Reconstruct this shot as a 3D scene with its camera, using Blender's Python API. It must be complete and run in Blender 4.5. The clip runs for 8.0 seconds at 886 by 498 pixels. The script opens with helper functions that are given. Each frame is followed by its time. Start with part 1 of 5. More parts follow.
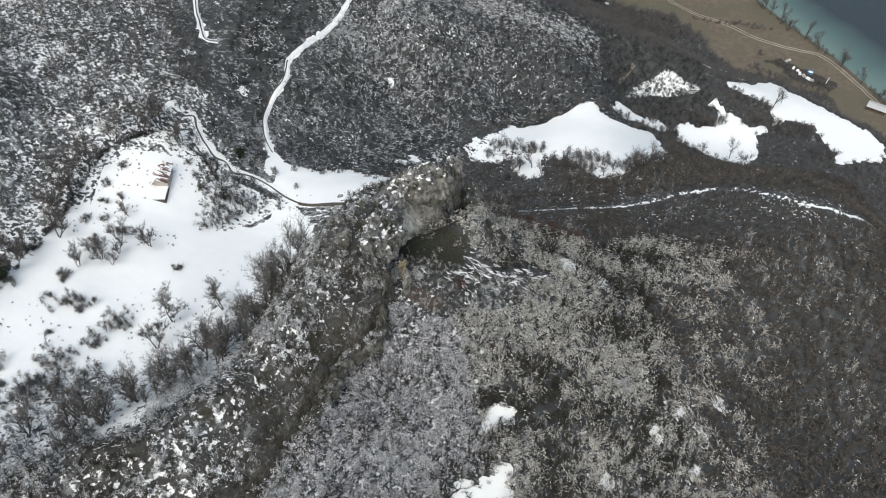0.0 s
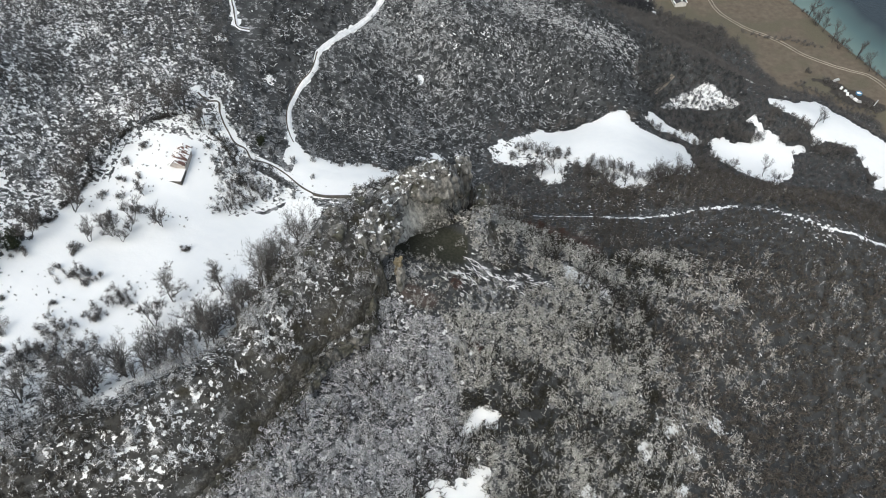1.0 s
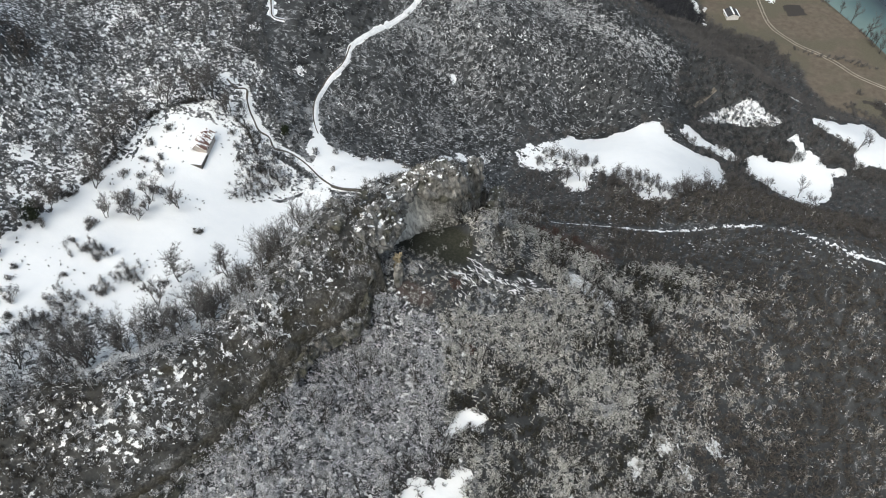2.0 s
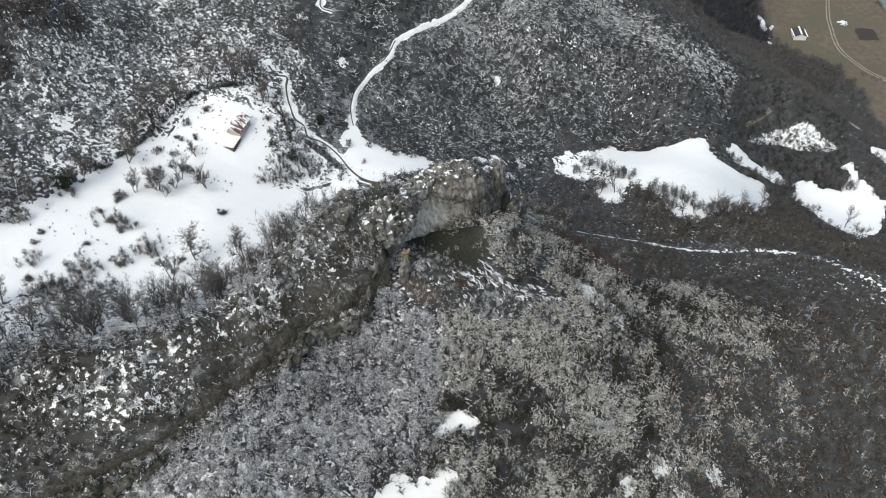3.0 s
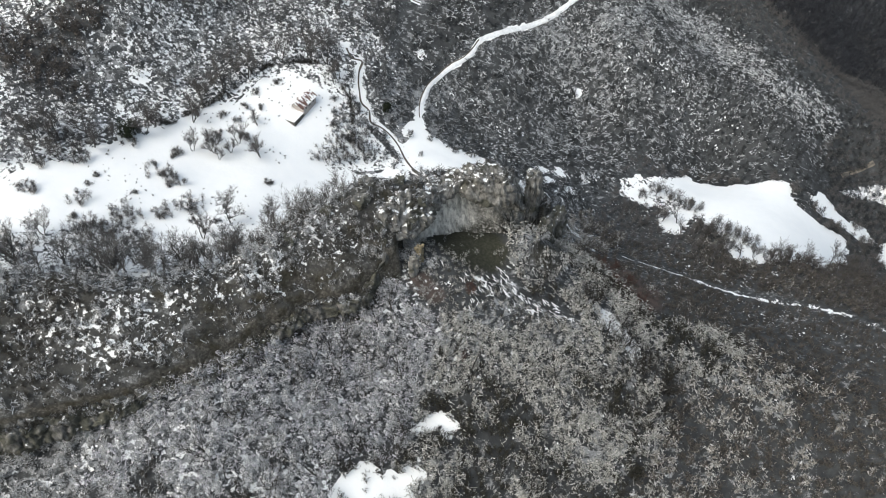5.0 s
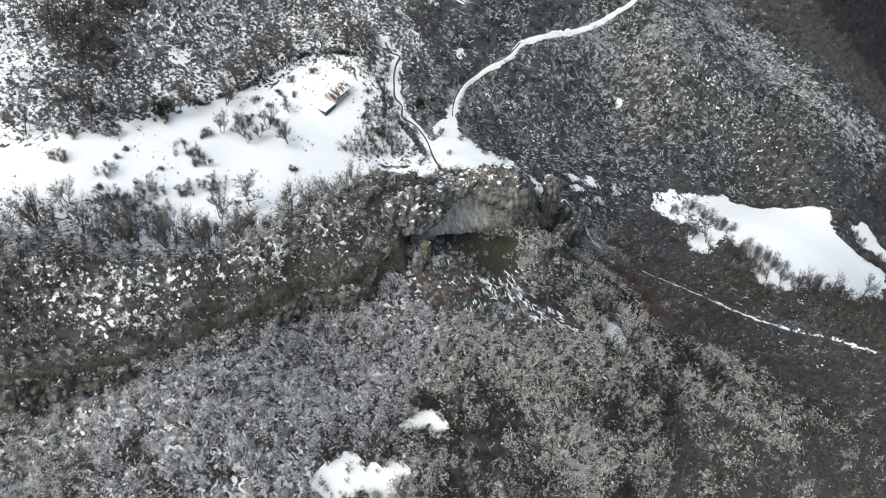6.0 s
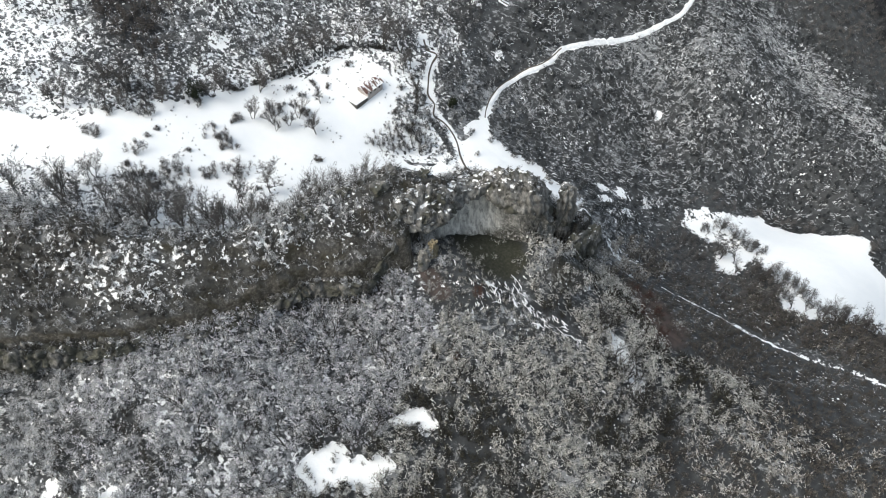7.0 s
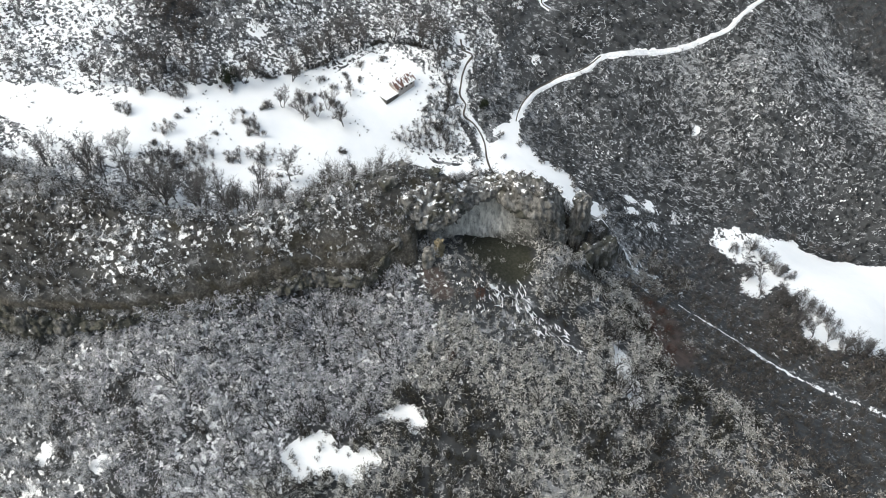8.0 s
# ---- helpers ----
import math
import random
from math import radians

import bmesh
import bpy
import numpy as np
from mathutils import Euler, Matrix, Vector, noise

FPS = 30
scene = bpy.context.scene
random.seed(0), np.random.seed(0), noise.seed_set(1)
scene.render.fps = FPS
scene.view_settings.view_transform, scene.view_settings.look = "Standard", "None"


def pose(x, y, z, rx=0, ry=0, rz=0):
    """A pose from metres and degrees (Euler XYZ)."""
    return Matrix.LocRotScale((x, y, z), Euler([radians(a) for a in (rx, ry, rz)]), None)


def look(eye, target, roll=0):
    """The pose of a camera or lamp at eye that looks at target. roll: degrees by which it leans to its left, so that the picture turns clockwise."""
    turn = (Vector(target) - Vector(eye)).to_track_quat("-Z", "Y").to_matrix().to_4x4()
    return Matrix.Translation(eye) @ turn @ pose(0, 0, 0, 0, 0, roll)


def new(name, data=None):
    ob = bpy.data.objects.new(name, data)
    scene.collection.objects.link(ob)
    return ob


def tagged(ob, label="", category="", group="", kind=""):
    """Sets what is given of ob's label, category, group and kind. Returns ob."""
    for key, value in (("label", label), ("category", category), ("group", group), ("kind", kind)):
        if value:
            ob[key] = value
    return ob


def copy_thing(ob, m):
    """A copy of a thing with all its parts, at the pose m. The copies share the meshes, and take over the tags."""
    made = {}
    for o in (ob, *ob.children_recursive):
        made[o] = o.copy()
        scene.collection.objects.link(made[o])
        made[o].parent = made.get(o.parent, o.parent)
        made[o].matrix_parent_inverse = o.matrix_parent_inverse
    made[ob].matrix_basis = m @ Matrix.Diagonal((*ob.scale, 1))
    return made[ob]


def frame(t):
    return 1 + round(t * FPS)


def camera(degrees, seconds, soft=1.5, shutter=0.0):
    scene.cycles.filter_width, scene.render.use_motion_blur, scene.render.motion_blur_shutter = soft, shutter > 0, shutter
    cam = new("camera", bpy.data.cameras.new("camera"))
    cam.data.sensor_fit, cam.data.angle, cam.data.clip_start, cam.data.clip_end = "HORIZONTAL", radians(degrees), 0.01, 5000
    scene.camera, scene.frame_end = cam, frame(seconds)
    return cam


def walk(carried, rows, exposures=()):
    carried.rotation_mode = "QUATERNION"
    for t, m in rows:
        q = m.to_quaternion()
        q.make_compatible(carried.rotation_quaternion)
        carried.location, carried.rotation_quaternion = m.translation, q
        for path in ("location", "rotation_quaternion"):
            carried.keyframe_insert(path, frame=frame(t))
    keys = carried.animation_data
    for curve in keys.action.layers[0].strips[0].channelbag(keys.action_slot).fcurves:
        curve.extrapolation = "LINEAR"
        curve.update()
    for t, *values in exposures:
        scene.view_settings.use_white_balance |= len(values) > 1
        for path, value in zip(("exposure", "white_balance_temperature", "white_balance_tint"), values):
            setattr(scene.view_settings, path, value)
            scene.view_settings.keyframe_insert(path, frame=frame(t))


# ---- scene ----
cam = camera(56.5, 8.0, soft=1.0)
PATH = [
    (0, (1.875, -1.779, 200.958), (1.857, -0.432, 199.48), -0.6),
    (0.5, (8.001, -1.671, 200.8), (7.925, -0.325, 199.323), -0.6),
    (1, (14.411, -1.182, 200.672), (14.273, 0.159, 199.194), -0.5),
    (1.5, (20.338, -0.581, 200.379), (20.143, 0.754, 198.902), -0.5),
    (3, (38.961, 3.542, 199.583), (38.553, 4.832, 198.109), -0.5),
    (3.5, (44.572, 5.49, 199.539), (44.099, 6.757, 198.066), -0.4),
    (4, (50.332, 7.793, 199.203), (49.792, 9.035, 197.731), -0.2),
    (4.5, (55.554, 10.271, 199.211), (54.953, 11.485, 197.739), -0.1),
    (6, (71.059, 19.472, 198.626), (70.281, 20.58, 197.155), 0.4),
    (6.5, (75.695, 22.879, 198.504), (74.863, 23.949, 197.033), 0.5),
    (7, (80.554, 26.802, 198.394), (79.667, 27.826, 196.923), 0.5),
    (7.5, (84.843, 30.65, 198.215), (83.907, 31.631, 196.744), 0.5),
    (8, (89.315, 35.054, 198.079), (88.33, 35.985, 196.609), 0.6),
]
walk(cam, [(t, look(eye, target, roll)) for t, eye, target, roll in PATH], [(0.0, 0.47, 6360, 5.5), (4.0, 0.53, 6360, 5.5), (8.0, 0.64, 6360, 5.5)])

# ---- light: a bright overcast winter sky ----
world = bpy.data.worlds.new("winter_sky")
scene.world = world
world.use_nodes = True
wn, wl = world.node_tree.nodes, world.node_tree.links
wn.clear()
sky = wn.new("ShaderNodeTexSky")
sky.sky_type = "NISHITA"
sky.sun_disc = False
sky.sun_elevation = radians(42)
sky.sun_rotation = radians(200)
sky.air_density, sky.dust_density, sky.ozone_density = 1.5, 6.0, 1.0
veil = wn.new("ShaderNodeHueSaturation")
veil.inputs["Saturation"].default_value = 0.75
wback = wn.new("ShaderNodeBackground")
wback.inputs["Strength"].default_value = 0.115
wout = wn.new("ShaderNodeOutputWorld")
wl.new(sky.outputs[0], veil.inputs["Color"])
wl.new(veil.outputs[0], wback.inputs["Color"])
wl.new(wback.outputs[0], wout.inputs["Surface"])
sun_data = bpy.data.lights.new("sun", "SUN")
sun_data.energy, sun_data.angle, sun_data.color = 0.9, radians(25), (1.0, 0.985, 0.97)
sun = new("sun", sun_data)
sun.matrix_world = look((0, 0, 400), (60, 160, 0))


# ---- small numeric tools ----
def lattice(ix, iy, seed):
    h = (ix.astype(np.int64) * 374761393 + iy.astype(np.int64) * 668265263 + seed * 974711) & 0x7FFFFFFF
    h = ((h ^ (h >> 13)) * 1274126177) & 0x7FFFFFFF
    return ((h ^ (h >> 16)) & 0xFFFF) / 65535.0


def vnoise(x, y, seed=0):
    ix, iy = np.floor(x), np.floor(y)
    fx, fy = x - ix, y - iy
    fx, fy = fx * fx * (3 - 2 * fx), fy * fy * (3 - 2 * fy)
    a, b = lattice(ix, iy, seed), lattice(ix + 1, iy, seed)
    c, d = lattice(ix, iy + 1, seed), lattice(ix + 1, iy + 1, seed)
    return (a + (b - a) * fx) * (1 - fy) + (c + (d - c) * fx) * fy


def fbm(x, y, size, octaves=4, seed=0):
    """Fractal noise about 0, within about -1 to 1; size: metres of the largest lumps."""
    x, y = np.asarray(x, float), np.asarray(y, float)
    total, amp = np.zeros(np.broadcast(x, y).shape), 1.0
    for k in range(octaves):
        total = total + amp * (vnoise(x / size + 17.3 * k, y / size - 9.1 * k, seed + k) * 2 - 1)
        amp, size = amp * 0.5, size * 0.5
    return total / 1.6


def smooth(lo, hi, v):
    t = np.clip((v - lo) / (hi - lo), 0, 1)
    return t * t * (3 - 2 * t)


def line_near(x, y, line):
    """Distance to a run of (x, y, value), the value there, and the side (+ on its right)."""
    best, val, side = np.full(np.shape(x), 1e9), np.zeros(np.shape(x)), np.zeros(np.shape(x))
    for (x0, y0, z0), (x1, y1, z1) in zip(line, line[1:]):
        dx, dy = x1 - x0, y1 - y0
        t = np.clip(((x - x0) * dx + (y - y0) * dy) / (dx * dx + dy * dy), 0, 1)
        d = np.hypot(x - x0 - t * dx, y - y0 - t * dy)
        nearer = d < best - 1e-9
        best = np.where(nearer, d, best)
        val = np.where(nearer, z0 + t * (z1 - z0), val)
        side = np.where(nearer, np.sign((x - x0) * dy - (y - y0) * dx), side)
    return best, val, side


def in_outline(x, y, outline):
    """Signed distance to a closed outline, positive inside."""
    best, inside = np.full(np.shape(x), 1e9), np.zeros(np.shape(x), bool)
    for (x0, y0), (x1, y1) in zip(outline, outline[1:] + outline[:1]):
        dx, dy = x1 - x0, y1 - y0
        t = np.clip(((x - x0) * dx + (y - y0) * dy) / (dx * dx + dy * dy), 0, 1)
        best = np.minimum(best, np.hypot(x - x0 - t * dx, y - y0 - t * dy))
        if y0 != y1:
            inside ^= ((y0 > y) != (y1 > y)) & (x < dx * (y - y0) / dy + x0)
    return np.where(inside, best, -best)


def from_line(x, y, line):
    return line_near(x, y, [(a, b, 0) for a, b in line])[0]


# ---- the lie of the land ----
# a tilted base, swells and hollows (x, y, radius, height), then the cave ridge and the valley floor
BASE = (18.62, -0.2463, -0.0019)
NEAR_SWELLS = [
    (30, -20, 18, -9.6), (-45, -5, 25, -12.9), (-105, 25, 35, 17.4), (-120, 55, 18, -8.7),
    (75, 55, 35, 0), (-30, 70, 35, 20.1), (-45, 85, 18, 6.5), (-75, 100, 18, -2.1),
    (-180, 115, 25, 5.1), (120, 115, 25, -6.9), (-15, 130, 18, 14.2), (30, 130, 35, 22.3),
    (-90, 160, 25, -6.1), (75, 160, 18, 7.5), (-150, 175, 18, 19.8), (-120, 175, 18, -6.5),
    (-90, 175, 18, 5), (-60, 175, 18, -6.7), (8.5, 151.5, 4.8, 8.5), (11.5, 160, 5.2, 6.5),
]
FAR_SWELLS = [
    (-15, 190, 18, 6.4), (75, 190, 18, -5.2), (120, 190, 35, 23.5), (-30, 205, 35, -8.7),
    (135, 205, 18, 6.6), (-45, 220, 18, -9.4), (15, 220, 25, -15.7), (-30, 250, 18, -6.1),
    (15, 250, 25, -11.1), (-15, 265, 18, -10.8), (240, 265, 80, -24.1), (-30, 280, 18, -2.8),
    (30, 280, 18, -19.2), (105, 280, 35, -23), (15, 295, 25, -2), (30, 325, 25, -8.3),
    (90, 325, 18, -13.9), (0, 340, 18, -8.1), (105, 355, 18, 4.5), (180, 355, 25, -5.7),
    (150, 370, 25, -8), (-60, 415, 50, 10.8), (105, 415, 50, -28.5), (255, 415, 18, -7.1),
    (135, 430, 18, 13.1), (135, 490, 80, -46.3),
]
CREST = [(-120, 40, 66), (-90, 54, 71), (-67, 64, 71.5), (-54, 70, 70), (-41, 83, 67), (-34, 93, 65), (-29, 108, 67), (-22, 125, 69.5), (-14, 137, 64.5), (-20, 150, 52.5), (-11, 160, 50), (-2, 165, 46), (1, 174, 36)]
EDGE = [(-80, 24, 58), (-64, 34, 60), (-52, 44, 58), (-41, 57, 56.5), (-35, 65, 56), (-29, 80, 54), (-24, 89, 54.5), (-20, 98, 55.5), (-14, 106, 54.5), (-11.5, 112, 55), (-10.5, 119, 56), (-12.5, 124, 59), (-14, 131, 61), (-18, 140, 60), (-18, 150, 52), (-10, 159, 49.5), (0, 162, 46), (5, 166, 40), (7, 171, 36), (5, 180, 30)]
BANK = [(420, 20), (340, 160), (290, 240), (250, 300), (228, 340), (220, 361), (212, 384), (198, 412), (184, 444), (158, 492), (150, 520), (120, 640)]
FLOOD = -65.5


def ridge_parts(x, y):
    sway = 2.6 * smooth(12, 26, np.hypot(x + 5, y - 143))
    wx, wy = sway * fbm(x, y, 11, 3, 22), sway * fbm(x, y, 11, 3, 24)
    de, ze, se = line_near(x + wx, y + wy, EDGE)
    dc, zc, sc = line_near(x, y, CREST)
    t = de / (de + dc + 1e-6)
    top = np.where(sc > 0, np.where((se < 0) & (de > 1.8), ze + (zc - ze) * t, -300.0), zc - 0.3 * np.minimum(dc, 5) - 1.7 * np.maximum(dc - 5, 0))
    return top, de, dc, (sc > 0)


def height(x, y):
    x, y = np.asarray(x, float), np.asarray(y, float)
    xc, yc = np.clip(x, -230, 300), np.clip(y, -80, 560)
    z = BASE[0] + BASE[1] * xc + BASE[2] * yc
    for a, b, r, h in NEAR_SWELLS + FAR_SWELLS:
        z = z + h * np.exp(-((x - a) ** 2 + (y - b) ** 2) / (2 * r * r))
    z = z + 5.0 * np.exp(-((x + 2) ** 2 / (2 * 8.0**2) + (y - 150) ** 2 / (2 * 6.0**2)))
    z = z + 0.5 * fbm(x, y, 12, 4, 3)
    # valley floor, river bed and the far side
    db, _, sb = line_near(x, y, [(a, b, 0) for a, b in BANK])
    flat = smooth(75, 25, np.where(sb > 0, 0, db))
    flat = np.where(sb > 0, flat, flat * (1 - 0.95 * smooth(-16, 0, in_outline(x, y, FIELD_LOWER))))
    z = z * (1 - flat) + (-63.6 + 0.25 * fbm(x, y, 9, 3, 8)) * flat
    z = np.where(sb > 0, z, np.maximum(z, -63.8 + 0.2 * fbm(x, y, 9, 3, 8)))
    wet = np.where(sb > 0, db, -db)
    z = z - 5.0 * smooth(-1.5, 6, wet) + (wet > 110) * (wet - 110) * 0.35
    top, de, dc, front = ridge_parts(x, y)
    rough = 1.3 * fbm(x, y, 6, 4, 21)
    top = top + rough
    rise = np.clip(z - 160, 0, None)
    return np.maximum(z, top) - rise


# ---- what covers it: outlines of open snow, tracks and grass ----
MEADOW = [(-230, -20), (-190, 30), (-160, 60), (-141, 76), (-128, 90), (-119.5, 99.5), (-117, 107), (-117, 113), (-113, 118), (-115, 125), (-111, 131), (-107.5, 141), (-106, 150), (-104.5, 161), (-100, 167), (-100, 176), (-95, 186), (-88, 190), (-81, 191), (-77, 187), (-74, 180), (-72, 171), (-67, 165), (-60, 170), (-48, 182), (-40, 176), (-38, 150), (-48, 130), (-57, 119), (-64, 110), (-72, 105), (-90, 101), (-98, 93), (-110, 81), (-131, 70), (-160, 30), (-190, -30)]
CLEARING = [(-60, 212), (-54, 205), (-43, 205), (-34, 209), (-26, 205), (-14, 204), (-8, 196), (-2, 186), (2, 180), (-12, 182), (-25, 184), (-43, 181), (-52, 191), (-58, 197)]
FIELD_UPPER = [(24.2, 263.0), (27.4, 268.6), (32.1, 267.4), (40.3, 268.5), (49.0, 273.6), (55.1, 277.2), (61.6, 281.3), (64.5, 278.4), (69.9, 270.3), (77.4, 269.5), (88.4, 276.8), (91.1, 271.2), (91.9, 258.2), (82.3, 234.3), (75.7, 231.5), (66.5, 223.0), (56.2, 216.4), (52.4, 224.6), (45.2, 232.8), (35.4, 240.4), (35.0, 249.0), (25.2, 253.4)]
MOUND = [(81.9, 306.1), (89.6, 323.0), (99.2, 331.1), (106.7, 336.2), (112.2, 335.4), (114.2, 330.5), (122.5, 324.1), (120.4, 320.1), (110.9, 318.9), (97.3, 318.1), (89.2, 312.6)]
FIELD_MIDDLE = [(102.8, 292.3), (110.7, 297.7), (115.3, 294.3), (125.1, 296.5), (128.0, 304.3), (125.7, 312.3), (127.5, 315.0), (131.5, 308.3), (137.0, 302.8), (139.5, 296.8), (144.8, 296.9), (148.6, 296.2), (141.9, 290.8), (138.4, 282.4), (137.2, 275.4), (128.3, 262.3), (124.5, 265.7), (118.3, 270.0), (112.2, 275.3), (102.9, 280.7)]
FIELD_LOWER = [(137.3, 332.5), (145.2, 334.1), (167.9, 349.9), (172.5, 335.1), (180.5, 324.8), (191.3, 314.6), (200.6, 308.1), (207.6, 297.3), (203.0, 285.9), (186.7, 279.0), (174.1, 275.7), (177.5, 281.5), (173.5, 289.2), (172.0, 293.0), (172.0, 301.4), (161.3, 303.1), (151.8, 298.7), (154.2, 312.4), (146.1, 318.1), (139.4, 324.4)]
GLADE = [(8, 92), (9, 97.5), (11, 100), (16, 101), (18, 99), (17, 95), (13.5, 95.5), (11, 91.5)]
GLADE_LOWER = [(1.5, 70), (0.7, 74), (3.4, 80), (7.4, 81.5), (11, 86), (15, 87), (16.5, 84), (14.6, 80.5), (9, 74.5), (6, 69.5)]
FIELD_STRIP = [(70.8, 283.7), (77.4, 290.6), (84.0, 288.9), (94.9, 293.8), (101.3, 289.0), (94.0, 283.4), (86.8, 282.3), (78.0, 279.3)]
OPEN_SNOW = [MEADOW, CLEARING, FIELD_UPPER, FIELD_STRIP, FIELD_MIDDLE, FIELD_LOWER, GLADE, GLADE_LOWER]
ROAD = [(-38.0, 334.6), (-37.8, 324.8), (-37.6, 315.0), (-36.9, 303.4), (-39.4, 292.7), (-43.4, 280.7), (-52, 264), (-57, 252.5), (-57.5, 243.5), (-60.5, 233), (-62, 222.5), (-60, 213), (-55, 205), (-46.5, 197.5)]
TRAIL = [(-87.5, 209.5), (-84, 207.5), (-81, 209), (-79, 203.5), (-73.3, 196), (-69.5, 195), (-67, 192), (-62, 193), (-56, 191), (-46, 184), (-34, 182), (-22, 180)]
HILL_TRAIL = [(-93, 280), (-91, 266.5), (-86.7, 253), (-84, 247.5), (-80, 248)]
SIDE_PATH = [(25, 193.3), (37, 195), (50, 195.3), (62, 198), (76, 203), (85, 206), (99, 204), (106, 198.5), (119.5, 192), (134.5, 192.5), (150, 200)]
VALLEY_ROAD = [(126, 494), (127, 468), (132, 443), (142, 427), (160, 415), (175, 399), (194, 388), (205, 383), (213, 367), (222, 340)]
GULLY = [(-110, 139), (-107, 147), (-106, 158), (-104, 170), (-105, 177), (-101.5, 185), (-94.5, 193), (-89, 198), (-83.5, 196), (-76, 193.5), (-70, 186), (-66, 178)]


SNOWY_SCRUB = [(8.7, 236), (6.8, 245), (9.4, 253), (16, 257.5), (22.3, 263), (27.9, 270), (33, 262), (32.3, 252), (37, 240), (36.9, 224), (31.8, 224), (26.8, 228.5), (24, 240), (18, 238)]
YARD = [(174, 378), (182, 380), (197, 368), (206, 358), (200, 350), (186, 360)]
PLOUGHED = [(140, 466), (151, 468), (154, 457), (143, 454)]
COPSE = [(-73, 191), (-62, 189), (-48, 183.5), (-59, 171), (-66, 166), (-74, 172)]
BELT = [(-112, 76), (-100, 80), (-90, 84), (-80, 88), (-72, 92), (-66, 97), (-60, 102), (-56, 108), (-53, 113), (-50, 119), (-47, 124), (-43, 130), (-40, 136)]
DARK_WOOD = [(-158.9, 129.0), (-150.1, 123.1), (-136.7, 119.2), (-130.1, 123.2), (-123.5, 132.6), (-132.2, 143.5), (-139.5, 150.6), (-128, 182), (-140, 192), (-158, 180)]
HILL_CREST = [(-8, 331), (10, 334), (23, 331), (38, 331), (47, 328), (58, 332), (66, 338)]
ROAD_WOOD = [(-92, 226), (-78, 222), (-64, 216), (-60, 232), (-58, 250), (-46, 274), (-42, 300), (-70, 330), (-100, 300), (-98, 250)]
FAR_WOOD = [(22, 380), (34, 374), (56, 376), (69, 380), (80, 416), (90, 428), (94, 434), (86, 442), (84, 462), (88, 475), (70, 500), (10, 480), (-10, 410)]
CALM = [(16, 176), (21, 184), (19, 200), (22, 215), (34, 216), (46, 210), (62, 207), (100, 210), (150, 205), (150, 180), (100, 176), (64, 168), (48, 161), (40, 160), (30, 167)]
RUSSET_GROUND = [(18, 182), (26, 186), (37, 180), (44, 168), (44, 158), (38, 158), (30, 166), (22, 172)]
LEDGES = [
    [(6.5, 140), (9, 138), (12, 136.7), (14.5, 135.6)], [(14, 137), (17, 135.6), (21, 136.6), (24, 138)], [(19, 139.5), (22, 140.3), (25, 138.9), (28, 139.6)], [(3, 132), (5.5, 132.6), (8, 131)], [(17, 133.6), (19, 134.4)], [(9, 134.5), (11, 133.6)],
]
SNOW_SPOTS = [
    (60, 110, 4, 0.6), (74.5, 116.5, 3.5, 0.58), (53, 102, 4, 0.6), (62, 95.5, 3.5, 0.57), (66, 107, 3, 0.56), (39, 88, 2.8, 0.6), (-22, 40.5, 2.5, 0.8), (-33, 33.5, 2.5, 0.7), (-30, 27, 3, 0.6),
    (2, 64, 2.5, 0.6), (-4.6, 71.7, 1.3, 0.9), (3.2, 133, 1.8, 0.75), (-22, 269, 2, 0.7), (-12, 217, 3, 0.62), (-3, 235, 3, 0.58), (-5.5, 223, 2.5, 0.6), (4.2, 183.5, 1.6, 0.75), (6.5, 190, 1.8, 0.72), (-16, 222, 3, 0.66), (-11, 220, 2.6, 0.66), (9, 192, 2.4, 0.6), (12, 198, 2.2, 0.58), (7, 178, 2, 0.6), (16, 186, 2.5, 0.55), (20, 203, 3, 0.54),
    (-105, 195, 4, 0.6), (-125, 152, 5, 0.58), (-70, 229, 3, 0.6), (8, 178, 2.2, 0.66), (-11, 228, 4, 0.62), (-7, 216, 3, 0.58), (-1, 239, 3, 0.56), (-88, 238, 2.6, 0.6), (89, 452, 4, 0.75), (90, 447, 3.5, 0.75), (92.5, 441, 3.0, 0.75), (95, 436, 2.5, 0.7), (134, 470, 5, 0.56), (150, 346, 5, 0.56), (133, 352, 6, 0.56), (146, 362, 4, 0.55), (140, 372, 3, 0.54),
]


def open_ground(x, y):
    """1 on the open snow of meadows, fields and tracks; ragged at its rim."""
    wob = 2.2 * fbm(x, y, 7, 4, 31) + 1.6 * fbm(x, y, 2.4, 3, 33)
    best = np.full(np.shape(x), -99.0)
    for outline in OPEN_SNOW:
        best = np.maximum(best, in_outline(x, y, outline) + (wob if outline not in (GLADE, GLADE_LOWER) else 0.5 * wob + 2.2 * fbm(x, y, 2.6, 4, 32) - 0.2))
    tracks = np.maximum(0.5 - from_line(x, y, ROAD), 1.2 - from_line(x, y, TRAIL))
    tracks = np.maximum(tracks, 0.4 - from_line(x, y, HILL_TRAIL))
    best = np.maximum(best, tracks + 0.38 * wob)
    return smooth(-0.5, 0.6, best)


GRASSLAND = [(70, 560), (85, 478), (91, 446), (99, 433), (116, 427), (127, 422), (146, 399), (149, 382), (155, 367), (174, 359), (194, 347), (203, 330), (216, 317), (235, 298), (262, 270), (290, 270), (262, 310), (236, 345), (220, 384), (204, 412), (192, 442), (166, 490), (158, 520), (130, 620)]


def grassland(x, y):
    return smooth(-2.5, 2.5, in_outline(x, y, GRASSLAND) + 4 * fbm(x, y, 15, 3, 40)) * (1 - smooth(-0.5, 1.5, in_outline(x, y, FIELD_LOWER)))


